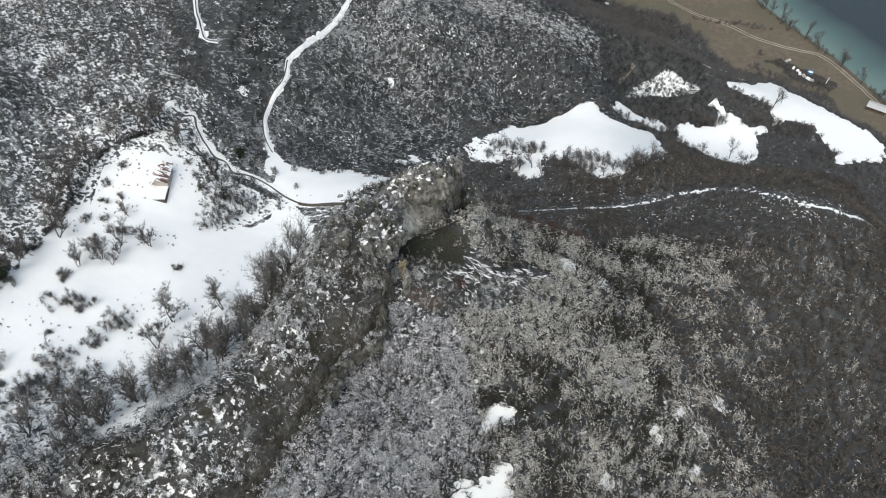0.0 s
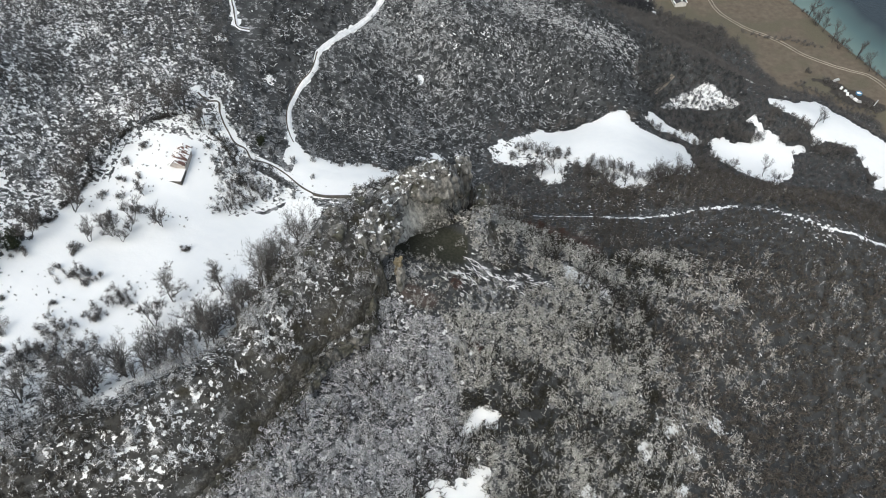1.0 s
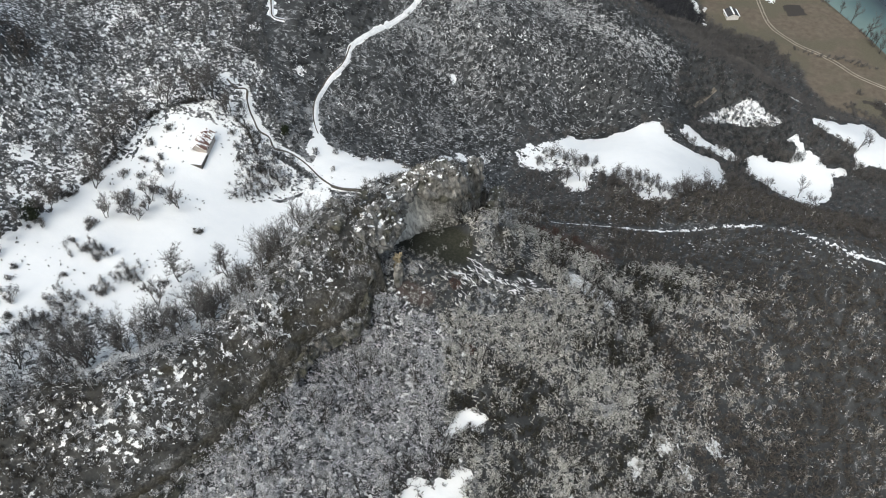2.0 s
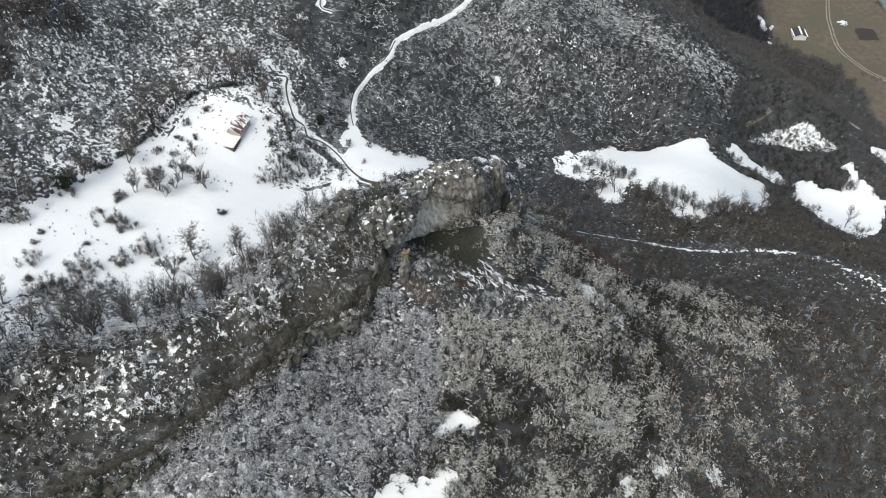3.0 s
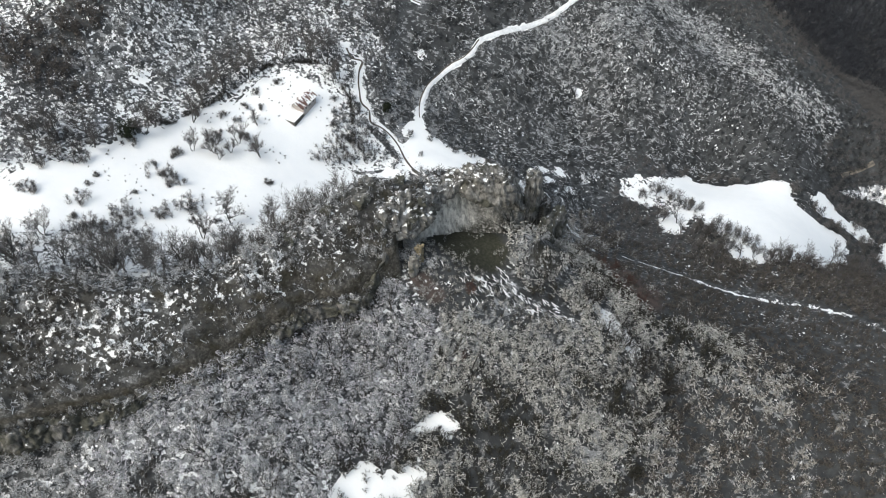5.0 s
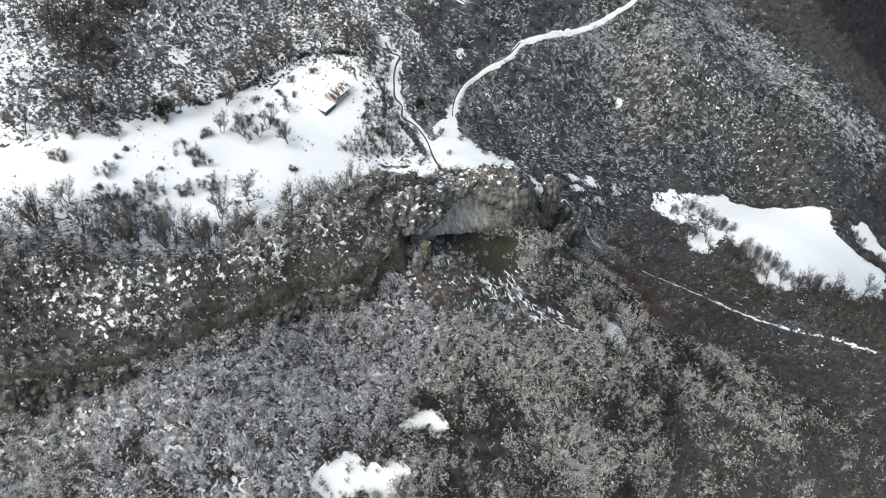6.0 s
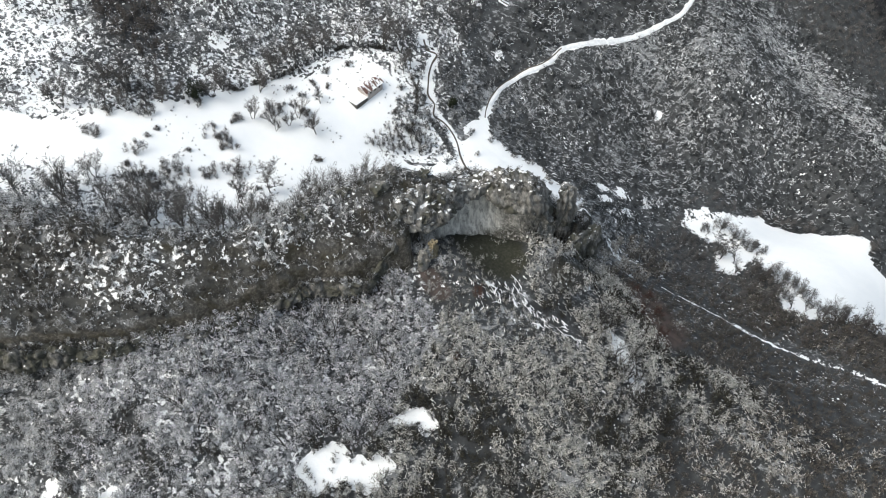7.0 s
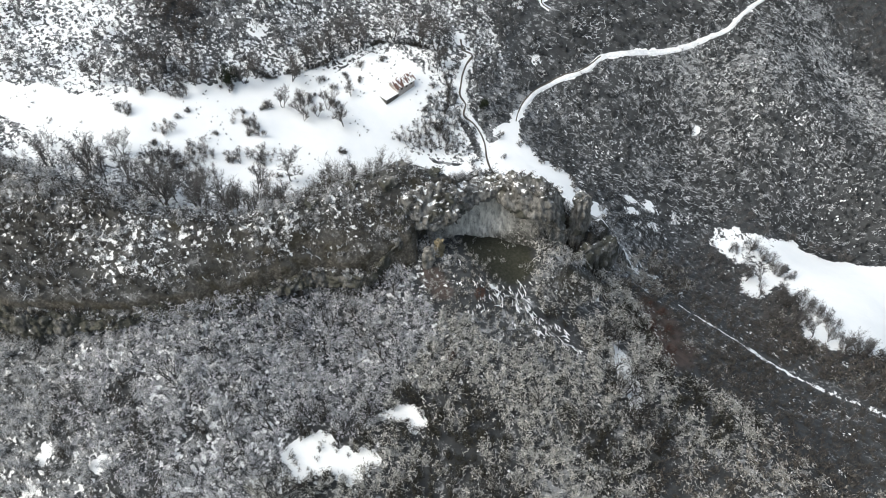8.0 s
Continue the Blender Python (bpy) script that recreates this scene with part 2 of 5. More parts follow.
def frost(x, y, z):
    """How much snow and rime the scrub carries: it grows with height."""
    f = smooth(-45, 60, z + 9 * fbm(x, y, 45, 3, 50))
    f = f * (0.25 + 0.75 * smooth(120, 40, x + 12 * fbm(x, y, 30, 3, 51))) * smooth(-28, -4, z)
    f = f * (1 + 0.8 * fbm(x, y, 20, 3, 52)) + 0.35 * np.exp(-(((x + 23) / 9) ** 2 + ((y - 76) / 16) ** 2)) + 0.2 * np.exp(-(((x - 4) / 10) ** 2 + ((y - 182) / 20) ** 2)) + 0.22 * np.exp(-(((x - 19) / 8) ** 2 + ((y - 86) / 14) ** 2)) + 0.3 * np.exp(-(((x - 39) / 10) ** 2 + ((y - 148) / 6) ** 2))
    f = f * (1 - 0.6 * smooth(-1, 4, in_outline(x, y, CALM) + 4 * fbm(x, y, 10, 3, 54)))
    f = f * (1 - smooth(346, 362, y + 5 * fbm(x, y, 15, 3, 53)) * (x > -60))
    f = f + (0.32 + 0.3 * fbm(x, y, 9, 3, 55)) * np.exp(-(((from_line(x, y, HILL_CREST) + 5 * fbm(x, y, 12, 3, 56)) / 10) ** 2))
    f = f * (1 - 0.6 * smooth(-2, 4, in_outline(x, y, ROAD_WOOD) + 5 * fbm(x, y, 12, 3, 54)))
    f = f + 0.65 * np.exp(-(((x + 11) / 14) ** 2 + ((y - 102) / 17) ** 2)) + 0.75 * fbm(x, y, 5.0, 3, 125) * (y < 185) * (x > -30)
    return np.clip(f, 0.02, 1)


def fan_of_trunks(x, y):
    """1 on the snowy slope where dark trunks stand apart."""
    return np.clip(1.5 * np.exp(-(((x - 38 + 1.4 * (y - 146)) / 6) ** 2 + ((y - 146) / 7.5) ** 2)) * (1 + 0.6 * fbm(x, y, 6, 3, 58)) + 0.7 * fbm(x, y, 2.4, 3, 87) * np.exp(-(((x - 38) / 14) ** 2 + ((y - 146) / 10) ** 2)), 0, 1)


# ---- materials ----
def material(name):
    m = bpy.data.materials.new(name)
    m.use_nodes = True
    return m, m.node_tree.nodes, m.node_tree.links, m.node_tree.nodes["Principled BSDF"]


def node(nodes, kind, **values):
    n = nodes.new("ShaderNode" + kind)
    for key, value in values.items():
        n.inputs[key].default_value = value
    return n


def noise_at(nodes, links, scale, detail=4.0, rough=0.55):
    n = node(nodes, "TexNoise", Scale=scale, Detail=detail, Roughness=rough)
    g = nodes.new("ShaderNodeNewGeometry")
    links.new(g.outputs["Position"], n.inputs["Vector"])
    return n.outputs["Fac"]


def ramp(nodes, links, fac, *stops):
    r = nodes.new("ShaderNodeValToRGB")
    while len(r.color_ramp.elements) < len(stops):
        r.color_ramp.elements.new(0.5)
    for e, (p, c) in zip(r.color_ramp.elements, stops):
        e.position, e.color = p, (*c, 1)
    links.new(fac, r.inputs["Fac"])
    return r.outputs["Color"]


def mix(nodes, links, fac, a, b):
    m = nodes.new("ShaderNodeMix")
    m.data_type = "RGBA"
    links.new(fac, m.inputs[0])
    for sock, v in ((m.inputs[6], a), (m.inputs[7], b)):
        if isinstance(v, tuple):
            sock.default_value = (*v, 1)
        else:
            links.new(v, sock)
    return m.outputs[2]


def math2(nodes, links, op, a, b, c=None):
    m = nodes.new("ShaderNodeMath")
    m.operation = op
    for sock, v in zip(m.inputs, (a, b, c)):
        if v is None:
            continue
        if isinstance(v, (int, float)):
            sock.default_value = v
        else:
            links.new(v, sock)
    return m.outputs[0]


def step(nodes, links, value, lo, hi):
    m = nodes.new("ShaderNodeMapRange")
    m.interpolation_type = "SMOOTHSTEP"
    m.inputs["From Min"].default_value, m.inputs["From Max"].default_value = lo, hi
    links.new(value, m.inputs["Value"])
    return m.outputs["Result"]


def attr(nodes, name):
    a = nodes.new("ShaderNodeAttribute")
    a.attribute_name = name
    return a.outputs["Fac"]


def bump(nodes, links, bsdf, height_socket, strength, distance):
    b = node(nodes, "Bump", Strength=strength, Distance=distance)
    links.new(height_socket, b.inputs["Height"])
    links.new(b.outputs[0], bsdf.inputs["Normal"])


SNOW = (0.89, 0.905, 0.92)


def rime_field(n, l):
    """Where the wind left rime: drawn-out drifts seen alike on ground and twigs."""
    g = n.new("ShaderNodeNewGeometry")
    mp = n.new("ShaderNodeMapping")
    mp.vector_type = "TEXTURE"
    mp.inputs["Rotation"].default_value = (0, 0, radians(50))
    mp.inputs["Scale"].default_value = (1.45, 1.0, 8.0)
    l.new(g.outputs["Position"], mp.inputs["Vector"])
    drift = node(n, "TexNoise", Scale=0.72, Detail=4.0, Roughness=0.66, Distortion=0.8)
    l.new(mp.outputs[0], drift.inputs["Vector"])
    return math2(n, l, "ADD", math2(n, l, "MULTIPLY", drift.outputs["Fac"], 0.78), math2(n, l, "MULTIPLY", noise_at(n, l, 0.10, 3), 0.22))


def ground_material():
    m, n, l, b = material("mountain_ground")
    fine, mid, big = noise_at(n, l, 1.6, 6, 0.65), noise_at(n, l, 0.35, 5), noise_at(n, l, 0.05, 3)
    # litter and earth tinted bluish: distant haze put into their colour
    litter = ramp(n, l, mid, (0.25, (0.030, 0.032, 0.034)), (0.5, (0.050, 0.053, 0.056)), (0.75, (0.086, 0.090, 0.094)))
    earth = ramp(n, l, fine, (0.3, (0.040, 0.042, 0.044)), (0.7, (0.072, 0.074, 0.077)))
    litter = mix(n, l, step(n, l, big, 0.48, 0.7), litter, earth)
    grass = mix(n, l, step(n, l, big, 0.42, 0.62), ramp(n, l, mid, (0.3, (0.105, 0.088, 0.070)), (0.7, (0.155, 0.130, 0.103))), ramp(n, l, fine, (0.3, (0.090, 0.085, 0.064)), (0.7, (0.135, 0.122, 0.092))))
    rock = ramp(n, l, fine, (0.3, (0.032, 0.030, 0.027)), (0.5, (0.065, 0.061, 0.054)), (0.7, (0.15, 0.143, 0.128)))
    moss_shade = ramp(n, l, fine, (0.35, (0.022, 0.021, 0.016)), (0.65, (0.062, 0.057, 0.043)))
    rock = mix(n, l, step(n, l, mid, 0.48, 0.62), rock, moss_shade)
    # dark soil of yard and ploughland, also the painted shade of the gully
    track = (0.050, 0.046, 0.043)
    load = math2(n, l, "ADD", attr(n, "rime"), math2(n, l, "MULTIPLY", math2(n, l, "SUBTRACT", rime_field(n, l), 0.5), 7.6))
    hoar = step(n, l, math2(n, l, "ADD", load, math2(n, l, "MULTIPLY", noise_at(n, l, 2.6, 5, 0.7), 2.4)), 1.7, 2.5)
    litter = mix(n, l, hoar, litter, ramp(n, l, fine, (0.3, (0.17, 0.176, 0.182)), (0.7, (0.40, 0.41, 0.425))))
    litter = mix(n, l, attr(n, "russet"), litter, ramp(n, l, mid, (0.3, (0.060, 0.048, 0.043)), (0.7, (0.110, 0.082, 0.073))))
    col = mix(n, l, attr(n, "grass"), litter, grass)
    col = mix(n, l, attr(n, "rock"), col, rock)
    # cave floor: dark mossy tone that also holds the cave's shade
    col = mix(n, l, attr(n, "moss_shade"), col, ramp(n, l, fine, (0.3, (0.019, 0.020, 0.014)), (0.5, (0.034, 0.035, 0.026)), (0.75, (0.060, 0.060, 0.047))))
    # snow lies where its cover beats the roughness of the ground
    lumps = math2(n, l, "ADD", math2(n, l, "MULTIPLY", noise_at(n, l, 0.9, 5, 0.6), 0.7), math2(n, l, "MULTIPLY", mid, 0.3))
    lie = math2(n, l, "SUBTRACT", attr(n, "snow"), lumps)
    white = step(n, l, lie, -0.012, 0.02)
    col = mix(n, l, white, col, ramp(n, l, mid, (0.3, (0.86, 0.88, 0.90)), (0.7, SNOW)))
    worn = step(n, l, math2(n, l, "SUBTRACT", attr(n, "track"), math2(n, l, "MULTIPLY", fine, 0.3)), 0.1, 0.5)
    col = mix(n, l, worn, col, track)
    l.new(col, b.inputs["Base Color"])
    b.inputs["Roughness"].default_value = 0.92
    b.inputs["Specular IOR Level"].default_value = 0.2
    bump(n, l, b, lumps, 0.5, 0.25)
    return m


def scrub_material(name, darks, frosts):
    """Twigs in several browns; those that carry rime or snow are pale."""
    m, n, l, b = material(name)
    g = n.new("ShaderNodeNewGeometry")
    rnd = g.outputs["Random Per Island"]
    stops = [((k + 0.5) / len(darks), c) for k, c in enumerate(darks)]
    other = math2(n, l, "FRACT", math2(n, l, "MULTIPLY", rnd, 17.3), 0.0)
    dark = ramp(n, l, other, *stops)
    pale = ramp(n, l, other, (0.1, frosts[0]), (0.55, frosts[1]), (0.95, frosts[2]))
    load = math2(n, l, "ADD", attr(n, "frost"), math2(n, l, "MULTIPLY", math2(n, l, "SUBTRACT", rime_field(n, l), 0.5), 3.6))
    is_pale = step(n, l, math2(n, l, "SUBTRACT", load, math2(n, l, "MULTIPLY_ADD", rnd, 0.3, 0.48)), -0.04, 0.04)
    l.new(mix(n, l, is_pale, dark, pale), b.inputs["Base Color"])
    b.inputs["Roughness"].default_value = 0.9
    b.inputs["Specular IOR Level"].default_value = 0.15
    return m


def plain_material(name, colours, scale, rough=0.85, relief=0.3, depth=0.05):
    m, n, l, b = material(name)
    fac = noise_at(n, l, scale, 6, 0.62)
    wide = noise_at(n, l, scale * 0.17, 3)
    both = math2(n, l, "ADD", math2(n, l, "MULTIPLY", fac, 0.65), math2(n, l, "MULTIPLY", wide, 0.35))
    k = len(colours)
    l.new(ramp(n, l, both, *[(0.3 + 0.4 * i / max(1, k - 1), c) for i, c in enumerate(colours)]), b.inputs["Base Color"])
    b.inputs["Roughness"].default_value = rough
    bump(n, l, b, fac, relief, depth)
    return m


def rock_material(name="limestone", gain=1.2, snow_from=1.92, moss_from=0.48, tones=(0.050, 0.135, 0.235, 0.38), stained=False):
    """Limestone: pale and rust-stained streaks, mossy patches, lichens, snow on the flat tops; stained adds moss with
    shade in its colour.
    """
    m, n, l, b = material(name)
    g = n.new("ShaderNodeNewGeometry")
    mp = n.new("ShaderNodeMapping")
    mp.inputs["Scale"].default_value = (0.9, 0.9, 0.16)
    l.new(g.outputs["Position"], mp.inputs["Vector"])
    streak = node(n, "TexNoise", Scale=1.3, Detail=6.0, Roughness=0.65)
    l.new(mp.outputs[0], streak.inputs["Vector"])
    fine, mid = noise_at(n, l, 1.4, 7, 0.7), noise_at(n, l, 0.28, 4)
    stone = ramp(n, l, streak.outputs["Fac"], *[(p, (gain * c, gain * c * 0.985, gain * c * 0.94)) for p, c in zip((0.30, 0.44, 0.56, 0.72), tones)])
    moss_shade = ramp(n, l, fine, (0.3, (0.040, 0.042, 0.034)), (0.7, (0.105, 0.104, 0.084)))
    col = mix(n, l, step(n, l, mid, moss_from, moss_from + 0.14), stone, moss_shade)
    sep = n.new("ShaderNodeSeparateXYZ")
    l.new(g.outputs["Normal"], sep.inputs[0])
    lie = math2(n, l, "ADD", sep.outputs["Z"], math2(n, l, "MULTIPLY", noise_at(n, l, 0.75, 5, 0.6), 2.0))
    col = mix(n, l, step(n, l, lie, snow_from, snow_from + 0.06), col, SNOW)
    col = mix(n, l, math2(n, l, "MULTIPLY", attr(n, "stain_shade"), step(n, l, fine, 0.25, 0.55)), col, ramp(n, l, streak.outputs["Fac"], (0.35, (0.030, 0.030, 0.024)), (0.7, (0.082, 0.078, 0.064)))) if stained else col
    l.new(col, b.inputs["Base Color"])
    b.inputs["Roughness"].default_value = 0.9
    bump(n, l, b, math2(n, l, "ADD", fine, streak.outputs["Fac"]), 0.9, 0.5)
    return m


def water_material():
    m, n, l, b = material("river_water")
    shade = ramp(n, l, attr(n, "deep"), (0.03, (0.15, 0.215, 0.20)), (0.28, (0.075, 0.12, 0.12)), (0.55, (0.028, 0.038, 0.045)))
    l.new(shade, b.inputs["Base Color"])
    b.inputs["Roughness"].default_value = 0.12
    bump(n, l, b, noise_at(n, l, 0.9, 3), 0.25, 0.08)
    return m


GROUND = ground_material()
ROCK = rock_material()
DARK_ROCK = rock_material("mossy_dark_limestone", 0.75, 2.12, 0.40)
PALE_ROCK = rock_material("pale_limestone", 1.18, 2.4, 0.60, (0.17, 0.42, 0.64, 0.78), True)
SCRUB = scrub_material("scrub_twigs", [(0.026, 0.024, 0.022), (0.046, 0.042, 0.039), (0.072, 0.066, 0.059), (0.050, 0.049, 0.040)], [(0.33, 0.34, 0.355), (0.45, 0.462, 0.48), (0.62, 0.635, 0.655)])
OLIVE_SCRUB = scrub_material("olive_scrub_twigs", [(0.022, 0.021, 0.018), (0.036, 0.034, 0.029), (0.054, 0.051, 0.042), (0.045, 0.045, 0.034)], [(0.32, 0.32, 0.302), (0.44, 0.44, 0.422), (0.60, 0.60, 0.585)])
# blue-grey darks: the haze over the hill is in the twig colour
HILL_SCRUB = scrub_material("hill_scrub_twigs", [(0.028, 0.031, 0.034), (0.046, 0.050, 0.054), (0.068, 0.072, 0.076), (0.050, 0.054, 0.056)], [(0.22, 0.23, 0.24), (0.31, 0.325, 0.34), (0.46, 0.48, 0.505)])
GREY_SCRUB = scrub_material("grey_thicket_twigs", [(0.098, 0.097, 0.098), (0.110, 0.108, 0.109), (0.122, 0.119, 0.119), (0.112, 0.106, 0.104)], [(0.20, 0.20, 0.20), (0.30, 0.30, 0.30), (0.5, 0.5, 0.5)])
# twigs of the far hollow's wood, its shade mixed into their blue-black
SHADE_SCRUB = scrub_material("shaded_wood_twigs", [(0.036, 0.038, 0.045), (0.043, 0.045, 0.053), (0.050, 0.052, 0.060)], [(0.05, 0.05, 0.06), (0.06, 0.06, 0.07), (0.08, 0.08, 0.09)])
BROWN_WOOD = scrub_material("brown_wood_twigs", [(0.064, 0.058, 0.055), (0.080, 0.072, 0.068), (0.098, 0.088, 0.082)], [(0.18, 0.18, 0.18), (0.28, 0.28, 0.29), (0.42, 0.43, 0.44)])
WOOD_TWIG = scrub_material("grey_wood_twigs", [(0.066, 0.068, 0.070), (0.090, 0.092, 0.094), (0.118, 0.119, 0.121)], [(0.22, 0.23, 0.24), (0.31, 0.325, 0.34), (0.46, 0.48, 0.505)])
BROWN_SCRUB = scrub_material("brown_scrub_twigs", [(0.060, 0.056, 0.052), (0.078, 0.073, 0.067), (0.095, 0.089, 0.081), (0.098, 0.085, 0.078)], [(0.20, 0.19, 0.17), (0.30, 0.29, 0.27), (0.5, 0.5, 0.5)])
STONE_WALL = plain_material("rough_stone_wall", [(0.035, 0.033, 0.03), (0.085, 0.08, 0.073), (0.18, 0.17, 0.155)], 2.2, 0.95, 0.7, 0.08)
BARK = plain_material("grey_brown_bark", [(0.034, 0.032, 0.031), (0.066, 0.062, 0.058), (0.11, 0.103, 0.096)], 6.0)
TWIG = scrub_material("bare_twigs", [(0.056, 0.053, 0.052), (0.085, 0.081, 0.078), (0.12, 0.114, 0.11)], [(0.30, 0.30, 0.30), (0.42, 0.42, 0.43), (0.6, 0.62, 0.64)])
WATER = water_material()
BELT_TWIG = scrub_material("grey_tree_twigs", [(0.075, 0.072, 0.070), (0.11, 0.105, 0.102), (0.155, 0.15, 0.145)], [(0.30, 0.30, 0.30), (0.42, 0.42, 0.43), (0.6, 0.62, 0.64)])


# ---- building helpers ----
def mesh_from(name, verts, tris, **floats):
    me = bpy.data.meshes.new(name)
    verts, tris = np.asarray(verts, np.float32), np.asarray(tris, np.int32)
    k = tris.shape[1]
    me.vertices.add(len(verts))
    me.vertices.foreach_set("co", verts.ravel())
    me.loops.add(tris.size)
    me.loops.foreach_set("vertex_index", tris.ravel())
    me.polygons.add(len(tris))
    me.polygons.foreach_set("loop_start", np.arange(0, tris.size, k, dtype=np.int32))
    for key, value in floats.items():
        a = me.attributes.new(key, "FLOAT", "POINT")
        a.data.foreach_set("value", np.asarray(value, np.float32).ravel())
    me.update(calc_edges=True)
    return me


def part(name, bm, mat, parent, label=""):
    if isinstance(bm, bpy.types.Mesh):
        me = bm
    else:
        me = bpy.data.meshes.new(name)
        bm.to_mesh(me)
        bm.free()
    if not me.materials:
        me.materials.append(mat)
    ob = new(name, me)
    ob.parent = parent
    return tagged(ob, label)


def box(bm, x0, x1, y0, y1, z0, z1, bevel=0.0):
    m = Matrix.LocRotScale(((x0 + x1) / 2, (y0 + y1) / 2, (z0 + z1) / 2), None, (x1 - x0, y1 - y0, z1 - z0))
    made = bmesh.ops.create_cube(bm, size=1, matrix=m)
    if bevel:
        edges = list({e for v in made["verts"] for e in v.link_edges})
        bmesh.ops.bevel(bm, geom=edges, offset=bevel, segments=1, affect="EDGES")
    return bm


def thing(name, place, label, category, group="", turn=0.0):
    ob = new(name)
    ob.matrix_world = pose(*place, 0, 0, turn)
    ob.empty_display_size = 0.5
    return tagged(ob, label, category, group)


# ---- ground: one sheet to the horizon ----
def spaced(lo, hi, fine_lo, fine_hi, fine, coarse, reach):
    a = list(np.arange(fine_lo, fine_hi, fine)) + list(np.arange(fine_hi, hi, coarse)) + [hi]
    s, v = coarse, lo
    left = list(np.arange(fine_lo - coarse, lo, -coarse)) + [lo]
    while v > -reach:
        s *= 1.5
        v -= s
        left.append(v)
    s, v = coarse, hi
    while v < reach:
        s *= 1.5
        v += s
        a.append(v)
    return np.array(sorted(set(left + a)))


gx = spaced(-190, 250, -80, 60, 0.8, 1.7, 3500)
gy = spaced(10, 520, 36, 200, 0.8, 1.8, 3500)
X, Y = np.meshgrid(gx, gy)
Z = height(X, Y)
SLOPE = np.hypot(np.gradient(Z, gx, axis=1), np.gradient(Z, gy, axis=0))
OPEN = open_ground(X, Y)
FROST = frost(X, Y, Z)
TOP, DE, DC, FRONT = ridge_parts(X, Y)
RIDGE = smooth(-1.0, 1.0, TOP + 1.3 * fbm(X, Y, 6, 4, 21) - Z + 1.2)
GRASS = grassland(X, Y)
BACK = ~FRONT & (DC > 3.5)
RIDGE = np.where(BACK, 0.25 * RIDGE, RIDGE)
OPEN = OPEN * (1 - 0.92 * RIDGE)
hill = smooth(190, 215, Y + 6 * fbm(X, Y, 20, 3, 61)) * smooth(140, 70, X)
above = smooth(-62, -85, X + 8 * fbm(X, Y, 25, 3, 62))
snow = 0.385 + 0.07 * FROST - 0.045 * smooth(-2, 14, X + 10 * fbm(X, Y, 22, 3, 92)) * (Y < 185)
snow = snow + (0.39 - 0.05 * smooth(346, 362, Y) - snow) * hill * smooth(-50, -12, Z + 6 * fbm(X, Y, 30, 3, 64))
dark_wood = smooth(-2, 9, in_outline(X, Y, DARK_WOOD) + 7 * fbm(X, Y, 14, 3, 72))
west = smooth(-136, -150, X + 6 * fbm(X, Y, 14, 3, 86)) * smooth(140, 122, Y)
snow = snow + (0.472 - 0.03 * dark_wood + 0.05 * west - snow) * above
brink = smooth(20, 3, -in_outline(X, Y, MEADOW) + 9 * fbm(X, Y, 14, 3, 57)) * smooth(-60, -70, X) * (in_outline(X, Y, MEADOW) < 0)
snow = snow + (0.51 - snow) * brink * (1 - RIDGE)
lip = smooth(9, 3.5, DE + 5 * fbm(X, Y, 9, 3, 78)) * FRONT * smooth(128, 112, Y)
snow = snow + (0.437 - 0.06 * lip + 0.07 * fbm(X, Y, 8, 3, 68) - snow) * RIDGE
road_wood = smooth(-2, 4, in_outline(X, Y, ROAD_WOOD) + 5 * fbm(X, Y, 12, 3, 54))
snow = snow - 0.085 * road_wood * (OPEN < 0.2)
belt_ground = np.maximum(0.6 * smooth(6, 12, DC) * ~FRONT * (TOP > Z - 6), smooth(14, 6, from_line(X, Y, BELT)) * ~FRONT)
snow = snow + (0.56 - snow) * belt_ground
snow = (snow + 0.05 * fbm(X, Y, 16, 3, 63)) * smooth(-46, -14, Z) * (1 - GRASS)
olive = smooth(2, 14, X + 8 * fbm(X, Y, 22, 3, 92)) * smooth(185, 170, Y)
rime = np.clip(1.15 * FROST, 0, 1) * (1 - 0.75 * RIDGE) * (1 - GRASS)
rime = rime + (0.80 - 0.35 * dark_wood - rime) * above
rime = 0.85 * rime * (1 - 0.04 * hill * (1 - above)) * (1 - 0.4 * olive) * smooth(0.8, 1.4, ((X + 3) / 12) ** 2 + ((Y - 136) / 18) ** 2)
rime = rime * (1 - 0.45 * road_wood)
snow = np.maximum(snow, 0.55 * smooth(-1, 1, in_outline(X, Y, COPSE) + fbm(X, Y, 5, 3, 69)))
mound = smooth(-2.5, 1, in_outline(X, Y, MOUND) + 1.5 * fbm(X, Y, 5, 3, 60))
snow = np.maximum(snow, (0.60 + 0.14 * fbm(X, Y, 7, 3, 84)) * mound)
snow = np.maximum(snow, 0.58 * fan_of_trunks(X, Y))
snow = np.maximum(snow, (0.60 + 0.16 * fbm(X, Y, 5, 3, 76)) * smooth(-1.5, 1.5, in_outline(X, Y, SNOWY_SCRUB) + 2.5 * fbm(X, Y, 5, 3, 77)))
for px, py, r, k in SNOW_SPOTS:
    snow = np.maximum(snow, k * smooth(r * 1.3, r * 0.4, np.hypot(X - px, Y - py) + 1.2 * fbm(X, Y, 3, 3, 66)))
snow = np.maximum(snow, 0.585 * smooth(1.5, 0.3, from_line(X, Y, SIDE_PATH) + 0.6 * fbm(X, Y, 5, 3, 65)))
snow = np.maximum(snow, 1.25 * OPEN)
